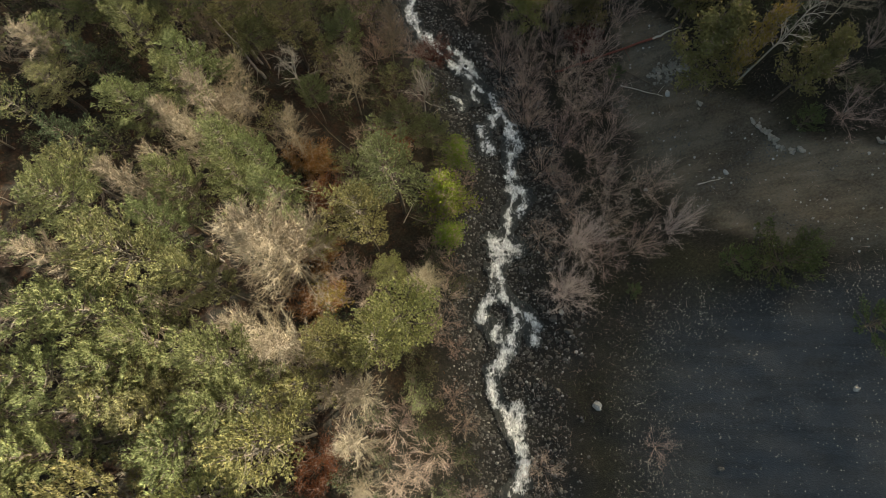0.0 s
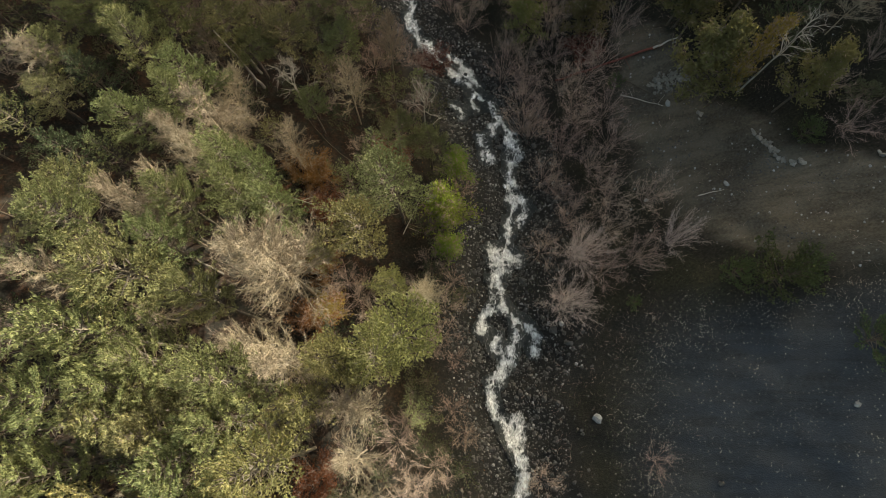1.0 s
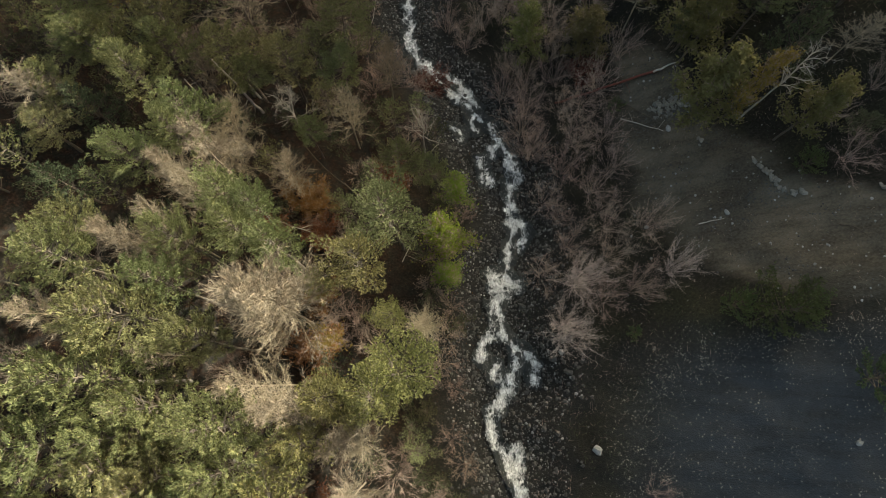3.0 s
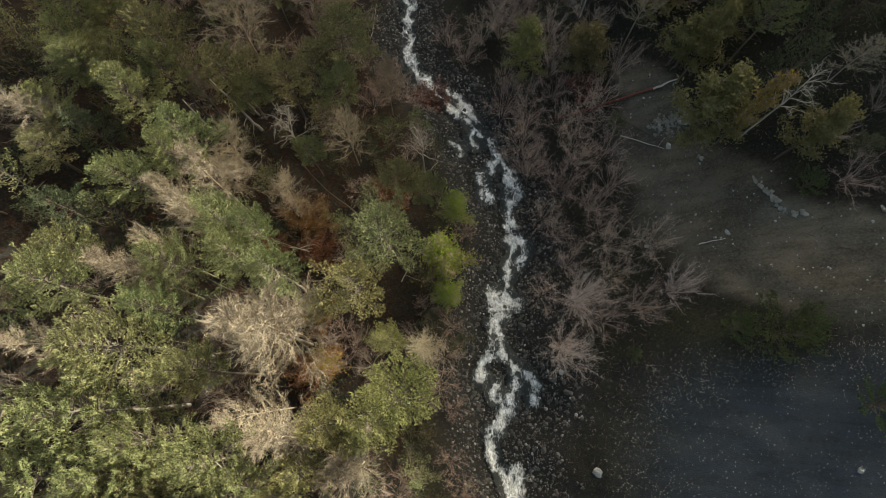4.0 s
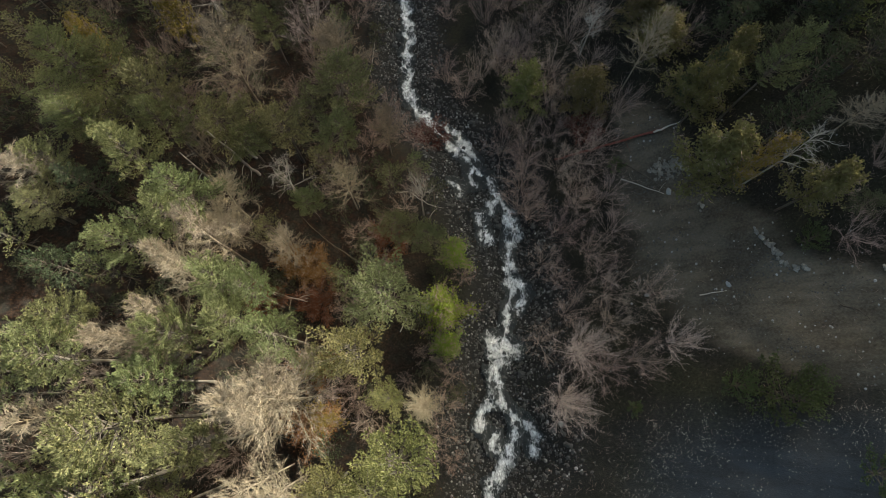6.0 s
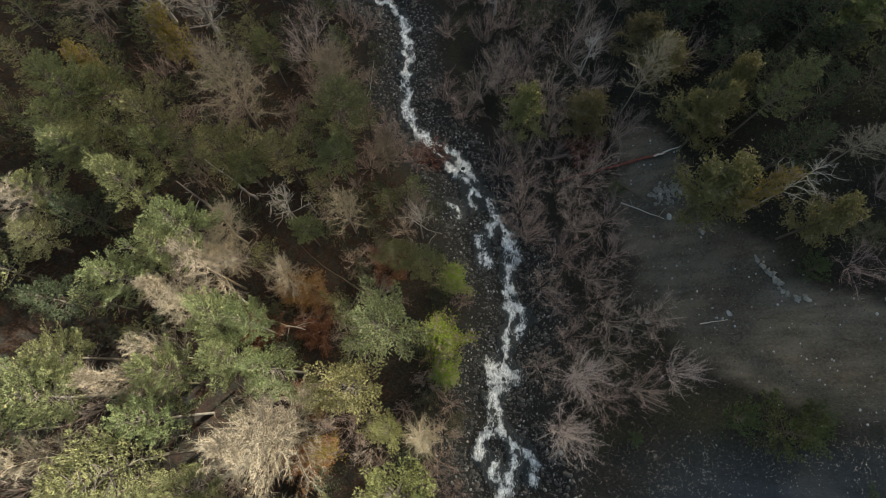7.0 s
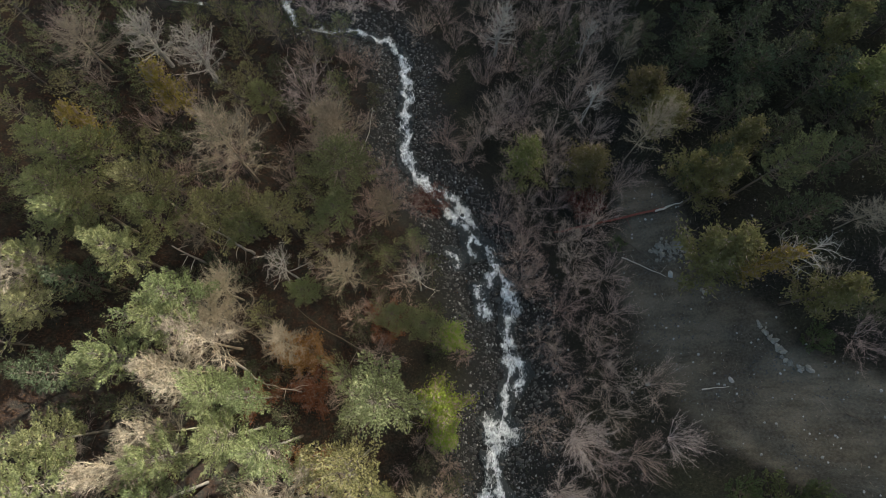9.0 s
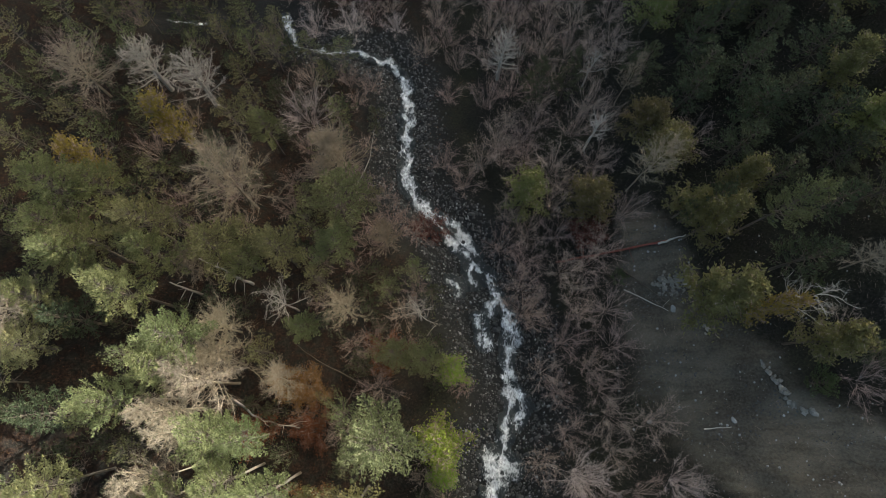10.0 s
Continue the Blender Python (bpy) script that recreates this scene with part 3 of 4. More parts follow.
def conifer(root, seed, H, R, needles, low=0.6, limbs_of=54, full=0.5, tuft=0.15, broad=0.052, blades=8, gap=0.17, bark=M_PINE_BARK, dead=9, spray=0.33):
    """A conifer: a bare lower stem with dead twigs, limbs in tiers, flat sprays of side twigs, and a tuft of needles at every knot."""
    rng = np.random.default_rng(seed)
    limbs, tufts = Build(seed), Build(seed + 1)
    stem = trunk_of(limbs, H, 0.0062 * H + 0.02, rng, lean=0.02)
    for _ in range(dead):
        z = H * low * rng.uniform(0.4, 1.0)
        az = rng.uniform(0, 2 * np.pi)
        limbs.tube(wander(stem(z), (math.cos(az), math.sin(az), 0.1), R * rng.uniform(0.25, 0.6), rng, 3, 0.1, 0.15), (0.016, 0.012, 0.008, 0.004), 3)
    knots, outs = [], []
    lobes = rng.uniform(0, 2 * np.pi, 3)
    for i in range(limbs_of):
        u = (i // 6 * 6 + 1.5 + 3 * rng.uniform()) / limbs_of
        z = H * (low + (1 - low) * u) * 0.985
        az = (i % 6) * 1.0472 + (i // 6) * 0.62 + rng.normal() * 0.2
        bulge = 1 + 0.16 * math.cos(az - lobes[0]) + 0.16 * math.cos(2 * az - lobes[1]) + 0.10 * math.cos(3 * az - lobes[2])
        reach = 1.18 * R * max(1 - u, 0.02) ** full * min(1, 0.6 + 2.2 * u) * rng.uniform(0.6, 1.2) * bulge + 0.12
        rise = 0.25 + 1.1 * u**2
        limb = wander(stem(z), (math.cos(az), math.sin(az), rise), reach, rng, 4, 0.7, 0.08)
        limbs.tube(limb, np.linspace(0.014 + 0.009 * reach, 0.006, 5), 3)
        along = unit(limb[-1] - limb[0])
        side = unit(np.cross(along, (0, 0, 1)))
        knots.append(limb[-1])
        outs.append(along)
        for s in np.arange(0.34, 1.0, gap / max(reach, 0.3)):
            p = np.array([np.interp(s, np.linspace(0, 1, 5), limb[:, k]) for k in range(3)])
            for turn in (-1, 1):
                d = unit(along * 0.9 + side * turn * rng.uniform(0.4, 0.8) + (0, 0, rng.uniform(0.05, 0.45)))
                long = (0.10 + spray * reach * (1.05 - s)) * rng.uniform(0.5, 1.2)
                for r in np.arange(gap * 0.5, long + gap * 0.5, gap):
                    knots.append(p + d * min(r, long) + rng.normal(size=3) * 0.03)
                    outs.append(d)
    knots, outs = np.array(knots), np.array(outs)
    k = len(knots)
    outs = unit(outs + (0, 0, 0.5) + rng.normal(size=(k, 3)) * 0.2)
    base = np.repeat(knots, blades, 0)
    ways = np.repeat(outs, blades, 0) + unit(rng.normal(size=(k * blades, 3))) * 0.6
    tufts.blades(base, ways, tufts.rng.uniform(0.65, 1.2, len(base)) * tuft, tufts.rng.uniform(0.7, 1.2, len(base)) * broad)
    part("trunk", limbs, bark, root)
    part("crown", tufts, needles, root)


def broom(root, seed, H, R, twig, bark, low=0.3, fans=38, leaf=None, leaf_size=0.1, leaf_count=4, stems=1, fine=5, wide=0.6, thick=1.0, fat=0.02, knots=8, short=1.0):
    """A bare or sparsely leaved tree: limbs, twigs and a haze of fine shoots."""
    rng = np.random.default_rng(seed)
    limbs, shoots, foliage = Build(seed), Build(seed + 1), Build(seed + 2)
    if stems == 1:
        stem = trunk_of(limbs, H * 0.94, (0.011 * H + 0.02) * thick, rng)
    bases, ways, lengths, leaf_at = [], [], [], []
    for i in range(fans):
        u = (i + 0.5) / fans
        az = i * 2.39996 + rng.normal() * 0.35
        if stems == 1:
            z = H * (low + (0.95 - low) * u)
            reach = R * (max(1 - u, 0.03) ** wide) * rng.uniform(0.7, 1.15) + 0.25
            start, rise = stem(z * 0.985), 0.45 + 0.9 * u
        else:
            start = np.array([math.cos(az), math.sin(az), 0]) * rng.uniform(0.05, 0.3) - (0, 0, 0.1)
            out = R * math.sqrt(u) * rng.uniform(0.8, 1.1)
            tall = H * rng.uniform(0.6, 1.0) * (1 - 0.35 * u)
            reach, rise = math.hypot(out, tall), tall / max(out, 0.05)
        limb = wander(start, (math.cos(az), math.sin(az), rise), reach, rng, 5, 0.35 if stems == 1 else 0.0, 0.11)
        limbs.tube(limb, np.linspace((0.014 + 0.012 * reach) * thick, 0.007, 6), 3)
        lean = unit(limb[-1] - limb[0])
        for s in np.linspace(0.2 if stems == 1 else 0.55, 1.0, knots):
            p = np.array([np.interp(s, np.linspace(0, 1, 6), limb[:, k]) for k in range(3)])
            d = unit(lean * 0.9 + rng.normal(size=3) * 0.5 + (0, 0, 0.1))
            twig_len = (0.2 + 0.15 * reach) * rng.uniform(0.6, 1.3)
            path = wander(p, d, twig_len, rng, 2, 0.2, 0.15)
            if stems == 1:
                limbs.tube(path, (0.011 * thick, 0.008 * thick, 0.003), 3)
            else:
                shoots.blades(path[:1], path[2:] - path[:1], twig_len, 0.012)
            for q in (p, path[1], path[2]):
                bases.append(q + d * rng.uniform(-0.5, 0.1, (fine, 1)) * twig_len * 0.5)
                ways.append(d * 1.0 + rng.normal(size=(fine, 3)) * 0.5 + (0, 0, 0.08))
                lengths.append(short * rng.uniform(0.2, 0.5, fine) * (0.55 + 0.2 * min(reach, 3)))
                leaf_at.append(q + rng.normal(size=(leaf_count, 3)) * 0.16)
    b, w, ln = np.concatenate(bases), np.concatenate(ways), np.concatenate(lengths)
    shoots.blades(b, w, ln, fat)
    part("trunk" if stems == 1 else "stem", limbs, bark, root)
    if leaf is None:
        part("crown", shoots, twig, root)
    else:
        where = np.concatenate(leaf_at)
        foliage.leaves(where, foliage.rng.uniform(0.6, 1.1, len(where)) * leaf_size)
        part("crown", foliage, leaf, root, more=shoots, more_mat=twig)


def ghost(root, seed, H, R, bark):
    """A pale leafless birch with few strong crooked boughs."""
    rng = np.random.default_rng(seed)
    boughs, shoots = Build(seed), Build(seed + 1)
    stem = trunk_of(boughs, H * 0.85, 0.075, rng, lean=0.05)
    bases, ways = [], []
    for i in range(13):
        u = (i + 0.5) / 13
        az = i * 2.39996 + rng.normal() * 0.5
        reach = R * rng.uniform(0.8, 1.25) * (1 - 0.5 * u)
        limb = wander(stem(H * (0.42 + 0.42 * u)), (math.cos(az), math.sin(az), 0.7 + u), reach, rng, 6, 0.3, 0.2)
        boughs.tube(limb, np.linspace(0.038, 0.012, 7), 4)
        for s in (2, 3, 4, 5, 6):
            d = unit(unit(limb[-1] - limb[0]) + rng.normal(size=3) * 0.7)
            path = wander(limb[s], d, reach * rng.uniform(0.3, 0.55), rng, 3, 0.2, 0.2)
            boughs.tube(path, (0.018, 0.014, 0.010, 0.006), 3)
            for q in (path[1], path[2], path[3]):
                bases.append(np.repeat(q[None], 3, 0))
                ways.append(d + rng.normal(size=(3, 3)) * 0.6)
    b, w = np.concatenate(bases), np.concatenate(ways)
    shoots.blades(b, w, shoots.rng.uniform(0.15, 0.45, len(b)), 0.02)
    part("trunk", boughs, bark, root)
    part("crown", shoots, bark, root)


KINDS = {
    # kind: nominal height, nominal radius, variants, maker, name, label, category, group
    "pine": (13.0, 2.2, 6, lambda r, s: conifer(r, s, 13.0, 2.2, M_PINE, low=0.52, limbs_of=72, blades=9, gap=0.17, tuft=0.18, broad=0.038, spray=0.32), "pine_tree", "green pine with upswept tufts of needles", "tree", "pines of the west bank"),
    "young": (6.0, 1.5, 4, lambda r, s: conifer(r, s, 6.0, 1.5, M_PINE, low=0.3, limbs_of=36, blades=6, gap=0.2, full=0.6, tuft=0.14, broad=0.036), "young_pine", "young green pine crowded among taller trees", "tree", "pines of the west bank"),
    "feather": (10.0, 1.8, 3, lambda r, s: conifer(r, s, 10.0, 1.8, M_FEATHER, low=0.5, limbs_of=60, full=0.4, tuft=0.14, broad=0.042, blades=9, gap=0.16, spray=0.45), "fir_tree", "soft grey-green conifer with a rounded dense crown", "tree", "conifers of the west bank"),
    "soft": (9.0, 1.8, 4, lambda r, s: conifer(r, s, 9.0, 1.8, M_LARCH, low=0.5, limbs_of=60, full=0.42, tuft=0.14, broad=0.042, blades=9, gap=0.18, spray=0.45), "larch_tree", "feathery yellow-green larch in autumn needles", "tree", "larches of the west bank"),
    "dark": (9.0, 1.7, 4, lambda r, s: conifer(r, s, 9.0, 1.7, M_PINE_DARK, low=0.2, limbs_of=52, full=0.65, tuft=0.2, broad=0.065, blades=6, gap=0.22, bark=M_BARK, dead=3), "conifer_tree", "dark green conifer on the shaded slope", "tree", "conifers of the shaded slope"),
    "low": (3.0, 1.8, 2, lambda r, s: conifer(r, s, 3.0, 1.8, M_JUNIPER, low=0.1, limbs_of=40, full=0.6, blades=6, bark=M_BARK, dead=0), "juniper_bush", "low spreading dark green evergreen bush", "bush", "evergreen bushes"),
    # saplings take the dark needles: the deep shade of the gaps as colour
    "sapling": (3.2, 1.1, 3, lambda r, s: conifer(r, s, 3.2, 1.1, M_PINE_DARK, low=0.1, limbs_of=24, full=0.7, blades=5, gap=0.2, bark=M_BARK, dead=0), "sapling", "young conifer in the undergrowth, its needles darkened to stand in for shade", "tree", "undergrowth of the west bank"),
    "bare": (9.0, 1.9, 4, lambda r, s: broom(r, s, 9.0, 1.9, M_TWIG, M_TWIG, fans=40, fine=7, thick=0.5, fat=0.014, knots=7), "bare_tree", "leafless tree with a haze of beige twigs", "tree", "leafless trees"),
    "gold": (9.0, 1.9, 2, lambda r, s: broom(r, s, 9.0, 1.9, M_GOLD_TWIG, M_GOLD_TWIG, fans=76, fine=6, thick=0.5, fat=0.012, knots=11, short=0.8), "bare_larch", "leafless larch with golden twigs", "tree", "leafless trees"),
    "grey": (4.6, 1.6, 4, lambda r, s: broom(r, s, 4.6, 1.6, M_GREY_TWIG, M_GREY_TWIG, fans=22, stems=0, fine=3, thick=0.26, fat=0.013, knots=8), "alder_shrub", "leafless grey-brown shrub with many thin stems", "shrub", "shrubs of the east bank"),
    "pink": (5.0, 1.7, 3, lambda r, s: broom(r, s, 5.0, 1.7, M_PINK_TWIG, M_PINK_TWIG, fans=32, stems=0, fine=4, thick=0.26, fat=0.010, knots=8), "pale_shrub", "leafless pinkish-grey shrub with dense twigs", "shrub", "shrubs of the east bank"),
    "lime": (6.0, 1.2, 1, lambda r, s: broom(r, s, 6.0, 1.2, M_GREY_TWIG, M_BARK, leaf=M_LIME, leaf_count=6, leaf_size=0.075, fans=30, wide=0.4), "young_tree", "young tree with bright lime-green leaves", "tree", "leafy trees"),
    "olive": (8.0, 1.6, 3, lambda r, s: broom(r, s, 8.0, 1.6, M_GREY_TWIG, M_BARK, leaf=M_OLIVE, leaf_size=0.11, leaf_count=7, low=0.22, fans=26, fine=2, wide=0.5, thick=0.7), "broadleaf_tree", "broadleaf tree with olive-green autumn leaves", "tree", "leafy trees"),
    "yellow": (7.0, 1.2, 2, lambda r, s: broom(r, s, 7.0, 1.2, M_GREY_TWIG, M_BARK, leaf=M_GOLD, leaf_count=3, leaf_size=0.11, fans=26, wide=0.45), "yellow_tree", "small tree turning golden yellow", "tree", "leafy trees"),
    "rust": (2.6, 1.3, 2, lambda r, s: broom(r, s, 2.6, 1.3, M_GREY_TWIG, M_BARK, leaf=M_RUST, leaf_count=10, leaf_size=0.06, fans=20, stems=0, fine=2), "beech_bush", "bush holding withered rust-brown leaves", "bush", "withered bushes"),
    "red": (2.4, 1.2, 1, lambda r, s: broom(r, s, 2.4, 1.2, M_GREY_TWIG, M_BARK, leaf=M_RED, leaf_count=8, leaf_size=0.06, fans=18, stems=0, fine=2), "red_bush", "bush with dark red leaves over the water", "bush", "withered bushes"),
    "pale": (8.0, 2.6, 2, lambda r, s: broom(r, s, 8.0, 2.6, M_PALE_TWIG, M_PALE, low=0.25, fans=34, fine=4, thick=1.8, fat=0.026, knots=8, wide=0.4), "bare_ash", "large leafless tree with pale spreading boughs", "tree", "pale birches"),
    "ghost": (8.0, 1.9, 3, lambda r, s: ghost(r, s, 8.0, 1.9, M_PALE), "birch_tree", "leafless birch with pale crooked boughs", "tree", "pale birches"),
}
GROWN, TURNS, FEET = {}, np.random.default_rng(5), []


def plant(kind, x, y, tall, wide, sink=0.0):
    """A tree of that kind with its foot on the ground at x, y."""
    H, R, variants, maker, name, label, category, group = KINDS[kind]
    FEET.append((x, y, tall, wide))
    turn, pick = TURNS.uniform(0, 360), int(TURNS.integers(variants))
    m = pose(x, y, at_ground(x, y) - sink, 0, 0, turn) @ Matrix.Diagonal((wide / R, wide / R, tall / H, 1))
    if (kind, pick) not in GROWN:
        root = new(name)
        maker(root, 100 * len(kind) + 17 * pick + ord(kind[0]))
        root.matrix_world = m
        GROWN[kind, pick] = root
        tagged(root, label, category, group)
        return root
    old = GROWN[kind, pick]
    keep, old.scale = tuple(old.scale), (1, 1, 1)
    made = copy_thing(old, m)
    old.scale = keep
    return made


plant("pine", -15.9, 14.2, 10.2, 1.7)
plant("bare", -12.7, 15.2, 10.2, 2.5)
plant("bare", -9.4, 15.4, 7.2, 1.7)
plant("gold", -14.4, 9.1, 12.0, 1.8)
plant("pine", -17.8, 8.5, 10.2, 2.1)
plant("pine", -13.3, 5.6, 14.3, 2.4)
plant("pine", -13.3, 7.4, 11.2, 1.8)
plant("pine", -14.1, 2.9, 14.0, 2.3)
plant("gold", -8.0, 6.4, 14.5, 3.2)
plant("soft", -4.3, 8.9, 11.9, 2.1)
plant("lime", 0.2, 12.0, 8.0, 1.65)
plant("feather", -2.7, 12.0, 11.2, 2.5)
plant("soft", -2.3, 3.3, 10.2, 2.6)
plant("gold", -1.1, 6.1, 7.4, 1.4)
plant("soft", -5.4, 1.8, 7.6, 1.8)
plant("bare", -8.0, 2.0, 11.6, 1.8)
plant("pine", -8.9, 0.9, 14.2, 2.0)
plant("pine", -11.7, 1.9, 13.7, 1.8)
plant("pine", -12.5, -0.3, 13.2, 2.4)
plant("bare", -4.4, -2.8, 6.9, 1.7)
plant("soft", -7.2, -2.6, 14.0, 2.2)
plant("pine", -9.8, -1.9, 13.9, 2.2)
plant("bare", -17.6, 5.8, 9.9, 1.7)
plant("pine", -10.5, 4.6, 13.6, 1.7)
plant("bare", -6.8, 1.6, 13.2, 1.8)
plant("bare", -13.9, 10.5, 11.0, 1.5)
plant("pine", -10.2, 12.2, 9.6, 1.6)
plant("pine", -8.5, 9.8, 11.4, 1.9)
plant("gold", -14.3, 13.7, 10.3, 1.5)
plant("pine", -18.2, 10.4, 8.8, 1.7)
plant("dark", -20.7, 13.5, 6.0, 1.9)
plant("dark", -20.6, 18.6, 6.3, 1.9)
plant("pine", -22.6, 17.0, 4.9, 2.1)
plant("pine", -20.8, 22.0, 8.5, 2.0)
plant("pine", -20.1, 22.8, 7.9, 2.1)
plant("pine", -17.2, 20.0, 9.8, 2.0)
plant("pine", -16.4, 22.5, 9.2, 2.0)
plant("pine", -22.1, 25.9, 9.6, 2.2)
plant("pine", -16.6, 23.9, 11.0, 2.0)
plant("pine", -13.8, 23.4, 8.8, 2.3)
plant("pine", -10.2, 23.5, 8.6, 2.2)
plant("pine", -22.3, 19.8, 6.6, 1.8)
plant("pine", -14.2, 17.7, 10.5, 2.1)
plant("pine", -14.5, 16.3, 10.3, 1.8)
plant("bare", -13.5, 16.9, 5.6, 2.3)
plant("pine", -11.3, 12.5, 10.4, 2.1)
plant("bare", -13.1, 18.5, 7.4, 2.1)
plant("bare", -15.2, 22.4, 6.8, 1.6)
plant("ghost", -1.3, 20.0, 8.4, 1.6)
plant("feather", -2.9, 17.0, 8.1, 1.4)
plant("bare", -6.1, 19.9, 8.9, 1.7)
plant("ghost", -9.8, 20.2, 7.9, 1.8)
plant("bare", -25.4, 36.5, 6.6, 3.0)
plant("pale", -21.6, 38.0, 6.6, 2.4)
plant("pale", -18.2, 37.2, 7.2, 2.6)
plant("yellow", -18.4, 32.4, 9.9, 1.3)
plant("yellow", -22.2, 28.9, 8.9, 1.2)
plant("bare", -13.8, 28.1, 11.7, 3.3)
plant("pine", -12.8, 33.5, 7.9, 1.7)
plant("pink", -11.2, 37.0, 5.0, 2.1)
plant("gold", -7.8, 31.5, 10.6, 2.9)
plant("feather", -7.1, 27.2, 10.7, 2.5)
plant("gold", -3.9, 25.2, 8.6, 1.4)
plant("olive", 6.8, 29.8, 7.8, 1.8)
plant("olive", 10.9, 28.8, 6.0, 2.0)
plant("feather", 19.5, 25.4, 10.8, 1.7)
plant("olive", 17.3, 25.7, 9.4, 1.6)
plant("bare", 14.3, 30.1, 11.2, 1.7)
plant("ghost", 11.6, 34.2, 6.0, 1.7)
plant("dark", 7.4, 38.9, 8.4, 1.6)
plant("dark", 9.8, 38.7, 8.8, 1.4)
plant("dark", 18.8, 37.7, 6.0, 2.4)
plant("olive", 16.8, 20.6, 9.3, 2.4)
plant("yellow", 18.3, 19.7, 10.4, 0.9)
plant("ghost", 19.9, 20.1, 9.6, 1.7)
plant("olive", 21.2, 18.0, 8.0, 1.6)
plant("pale", 5.0, 42.4, 7.2, 2.0)
plant("bare", 14.0, 37.8, 8.2, 1.0)
plant("ghost", 11.6, 39.6, 6.5, 1.3)
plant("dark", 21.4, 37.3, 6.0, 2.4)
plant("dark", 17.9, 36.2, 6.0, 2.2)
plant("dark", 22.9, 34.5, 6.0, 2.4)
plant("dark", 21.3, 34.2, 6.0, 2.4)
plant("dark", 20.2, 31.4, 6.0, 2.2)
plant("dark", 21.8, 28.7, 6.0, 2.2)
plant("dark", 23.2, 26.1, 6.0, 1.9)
plant("olive", 16.9, 27.4, 6.0, 1.6)
plant("bare", -23.1, 19.0, 7.2, 2.1)
plant("pine", -12.9, 23.1, 6.2, 2.0)
plant("pine", -7.0, 24.4, 6.9, 2.1)
plant("pine", -8.5, 18.7, 6.7, 1.3)
plant("bare", -14.2, 4.3, 7.4, 1.4)
plant("soft", -5.6, 2.1, 10.7, 1.7)
plant("soft", -6.5, -0.1, 9.9, 1.7)
plant("pine", -8.6, -0.7, 13.9, 1.8)
plant("pine", -10.9, -0.8, 13.2, 2.1)
plant("bare", -8.2, -2.0, 6.0, 1.7)
plant("bare", -5.0, -0.1, 9.6, 1.5)
plant("soft", -3.2, 2.1, 11.9, 1.9)
plant("soft", -2.9, 6.4, 6.8, 1.3)
plant("pine", -14.2, -2.1, 13.8, 2.0)
plant("pine", -16.4, -2.4, 14.8, 2.2)
plant("bare", -11.6, -3.2, 10.6, 1.5)
plant("bare", -4.3, -5.2, 2.8, 1.4)
plant("bare", 24.1, 22.4, 5.0, 1.5)
plant("pine", -15.6, 0.3, 14.2, 2.0)
plant("soft", -11.9, -4.2, 14.6, 2.1)
plant("pine", -14.6, -4.6, 15.0, 2.2)
plant("soft", -9.2, -4.3, 13.4, 1.9)
plant("pine", -12.2, 0.7, 14.1, 1.8)
plant("bare", -8.6, 2.7, 13.3, 1.5)
plant("rust", -7.4, 4.7, 2.8, 1.4)
plant("pine", -12.8, 9.6, 11.7, 1.6)
plant("pine", -10.6, 10.4, 11.4, 1.7)
plant("soft", -7.3, 8.5, 5.1, 1.2)
plant("feather", -0.8, 16.9, 7.1, 1.6)
plant("lime", 1.0, 16.3, 5.0, 1.2)
plant("lime", 0.4, 9.9, 4.6, 1.1)
plant("grey", 2.1, 32.0, 3.5, 1.5)
plant("grey", 8.9, 29.3, 5.0, 1.5)
plant("grey", 13.8, 28.0, 3.5, 1.4)
plant("grey", 18.4, 33.2, 3.5, 1.4)
plant("dark", 17.3, 27.0, 8.2, 1.8)
plant("grey", 8.3, 38.7, 3.5, 1.5)
plant("grey", 4.1, 39.6, 5.0, 1.5)
plant("pine", -20.3, 26.6, 9.1, 2.1)
plant("pine", -21.9, 23.8, 8.5, 2.0)
plant("bare", -12.9, 12.7, 10.5, 1.6)
plant("pink", 9.2, 9.3, 5.0, 1.5)
plant("pink", 8.1, 5.8, 5.0, 1.3)
plant("pink", 14.4, 9.8, 5.0, 1.1)
plant("low", 18.3, 6.6, 3.4, 2.4)
plant("grey", 6.5, 20.8, 5.0, 1.6)
plant("grey", 5.0, 26.1, 5.0, 1.5)
plant("grey", 3.6, 34.1, 4.3, 1.5)
plant("grey", 0.5, 33.8, 3.8, 1.4)
plant("grey", 9.1, 18.3, 5.0, 1.6)
plant("grey", 7.0, 20.4, 5.0, 1.5)
plant("grey", 11.5, 13.4, 3.5, 1.4)
plant("pink", 9.1, 9.7, 5.0, 1.4)
plant("grey", 12.4, 8.7, 4.8, 1.3)
plant("grey", 9.3, 23.9, 3.5, 1.3)
plant("grey", 12.3, 18.1, 3.5, 1.3)
plant("pink", 7.9, 6.3, 5.0, 1.3)
plant("grey", 6.4, 22.7, 5.0, 1.4)
plant("red", -0.8, 27.9, 2.2, 1.3)

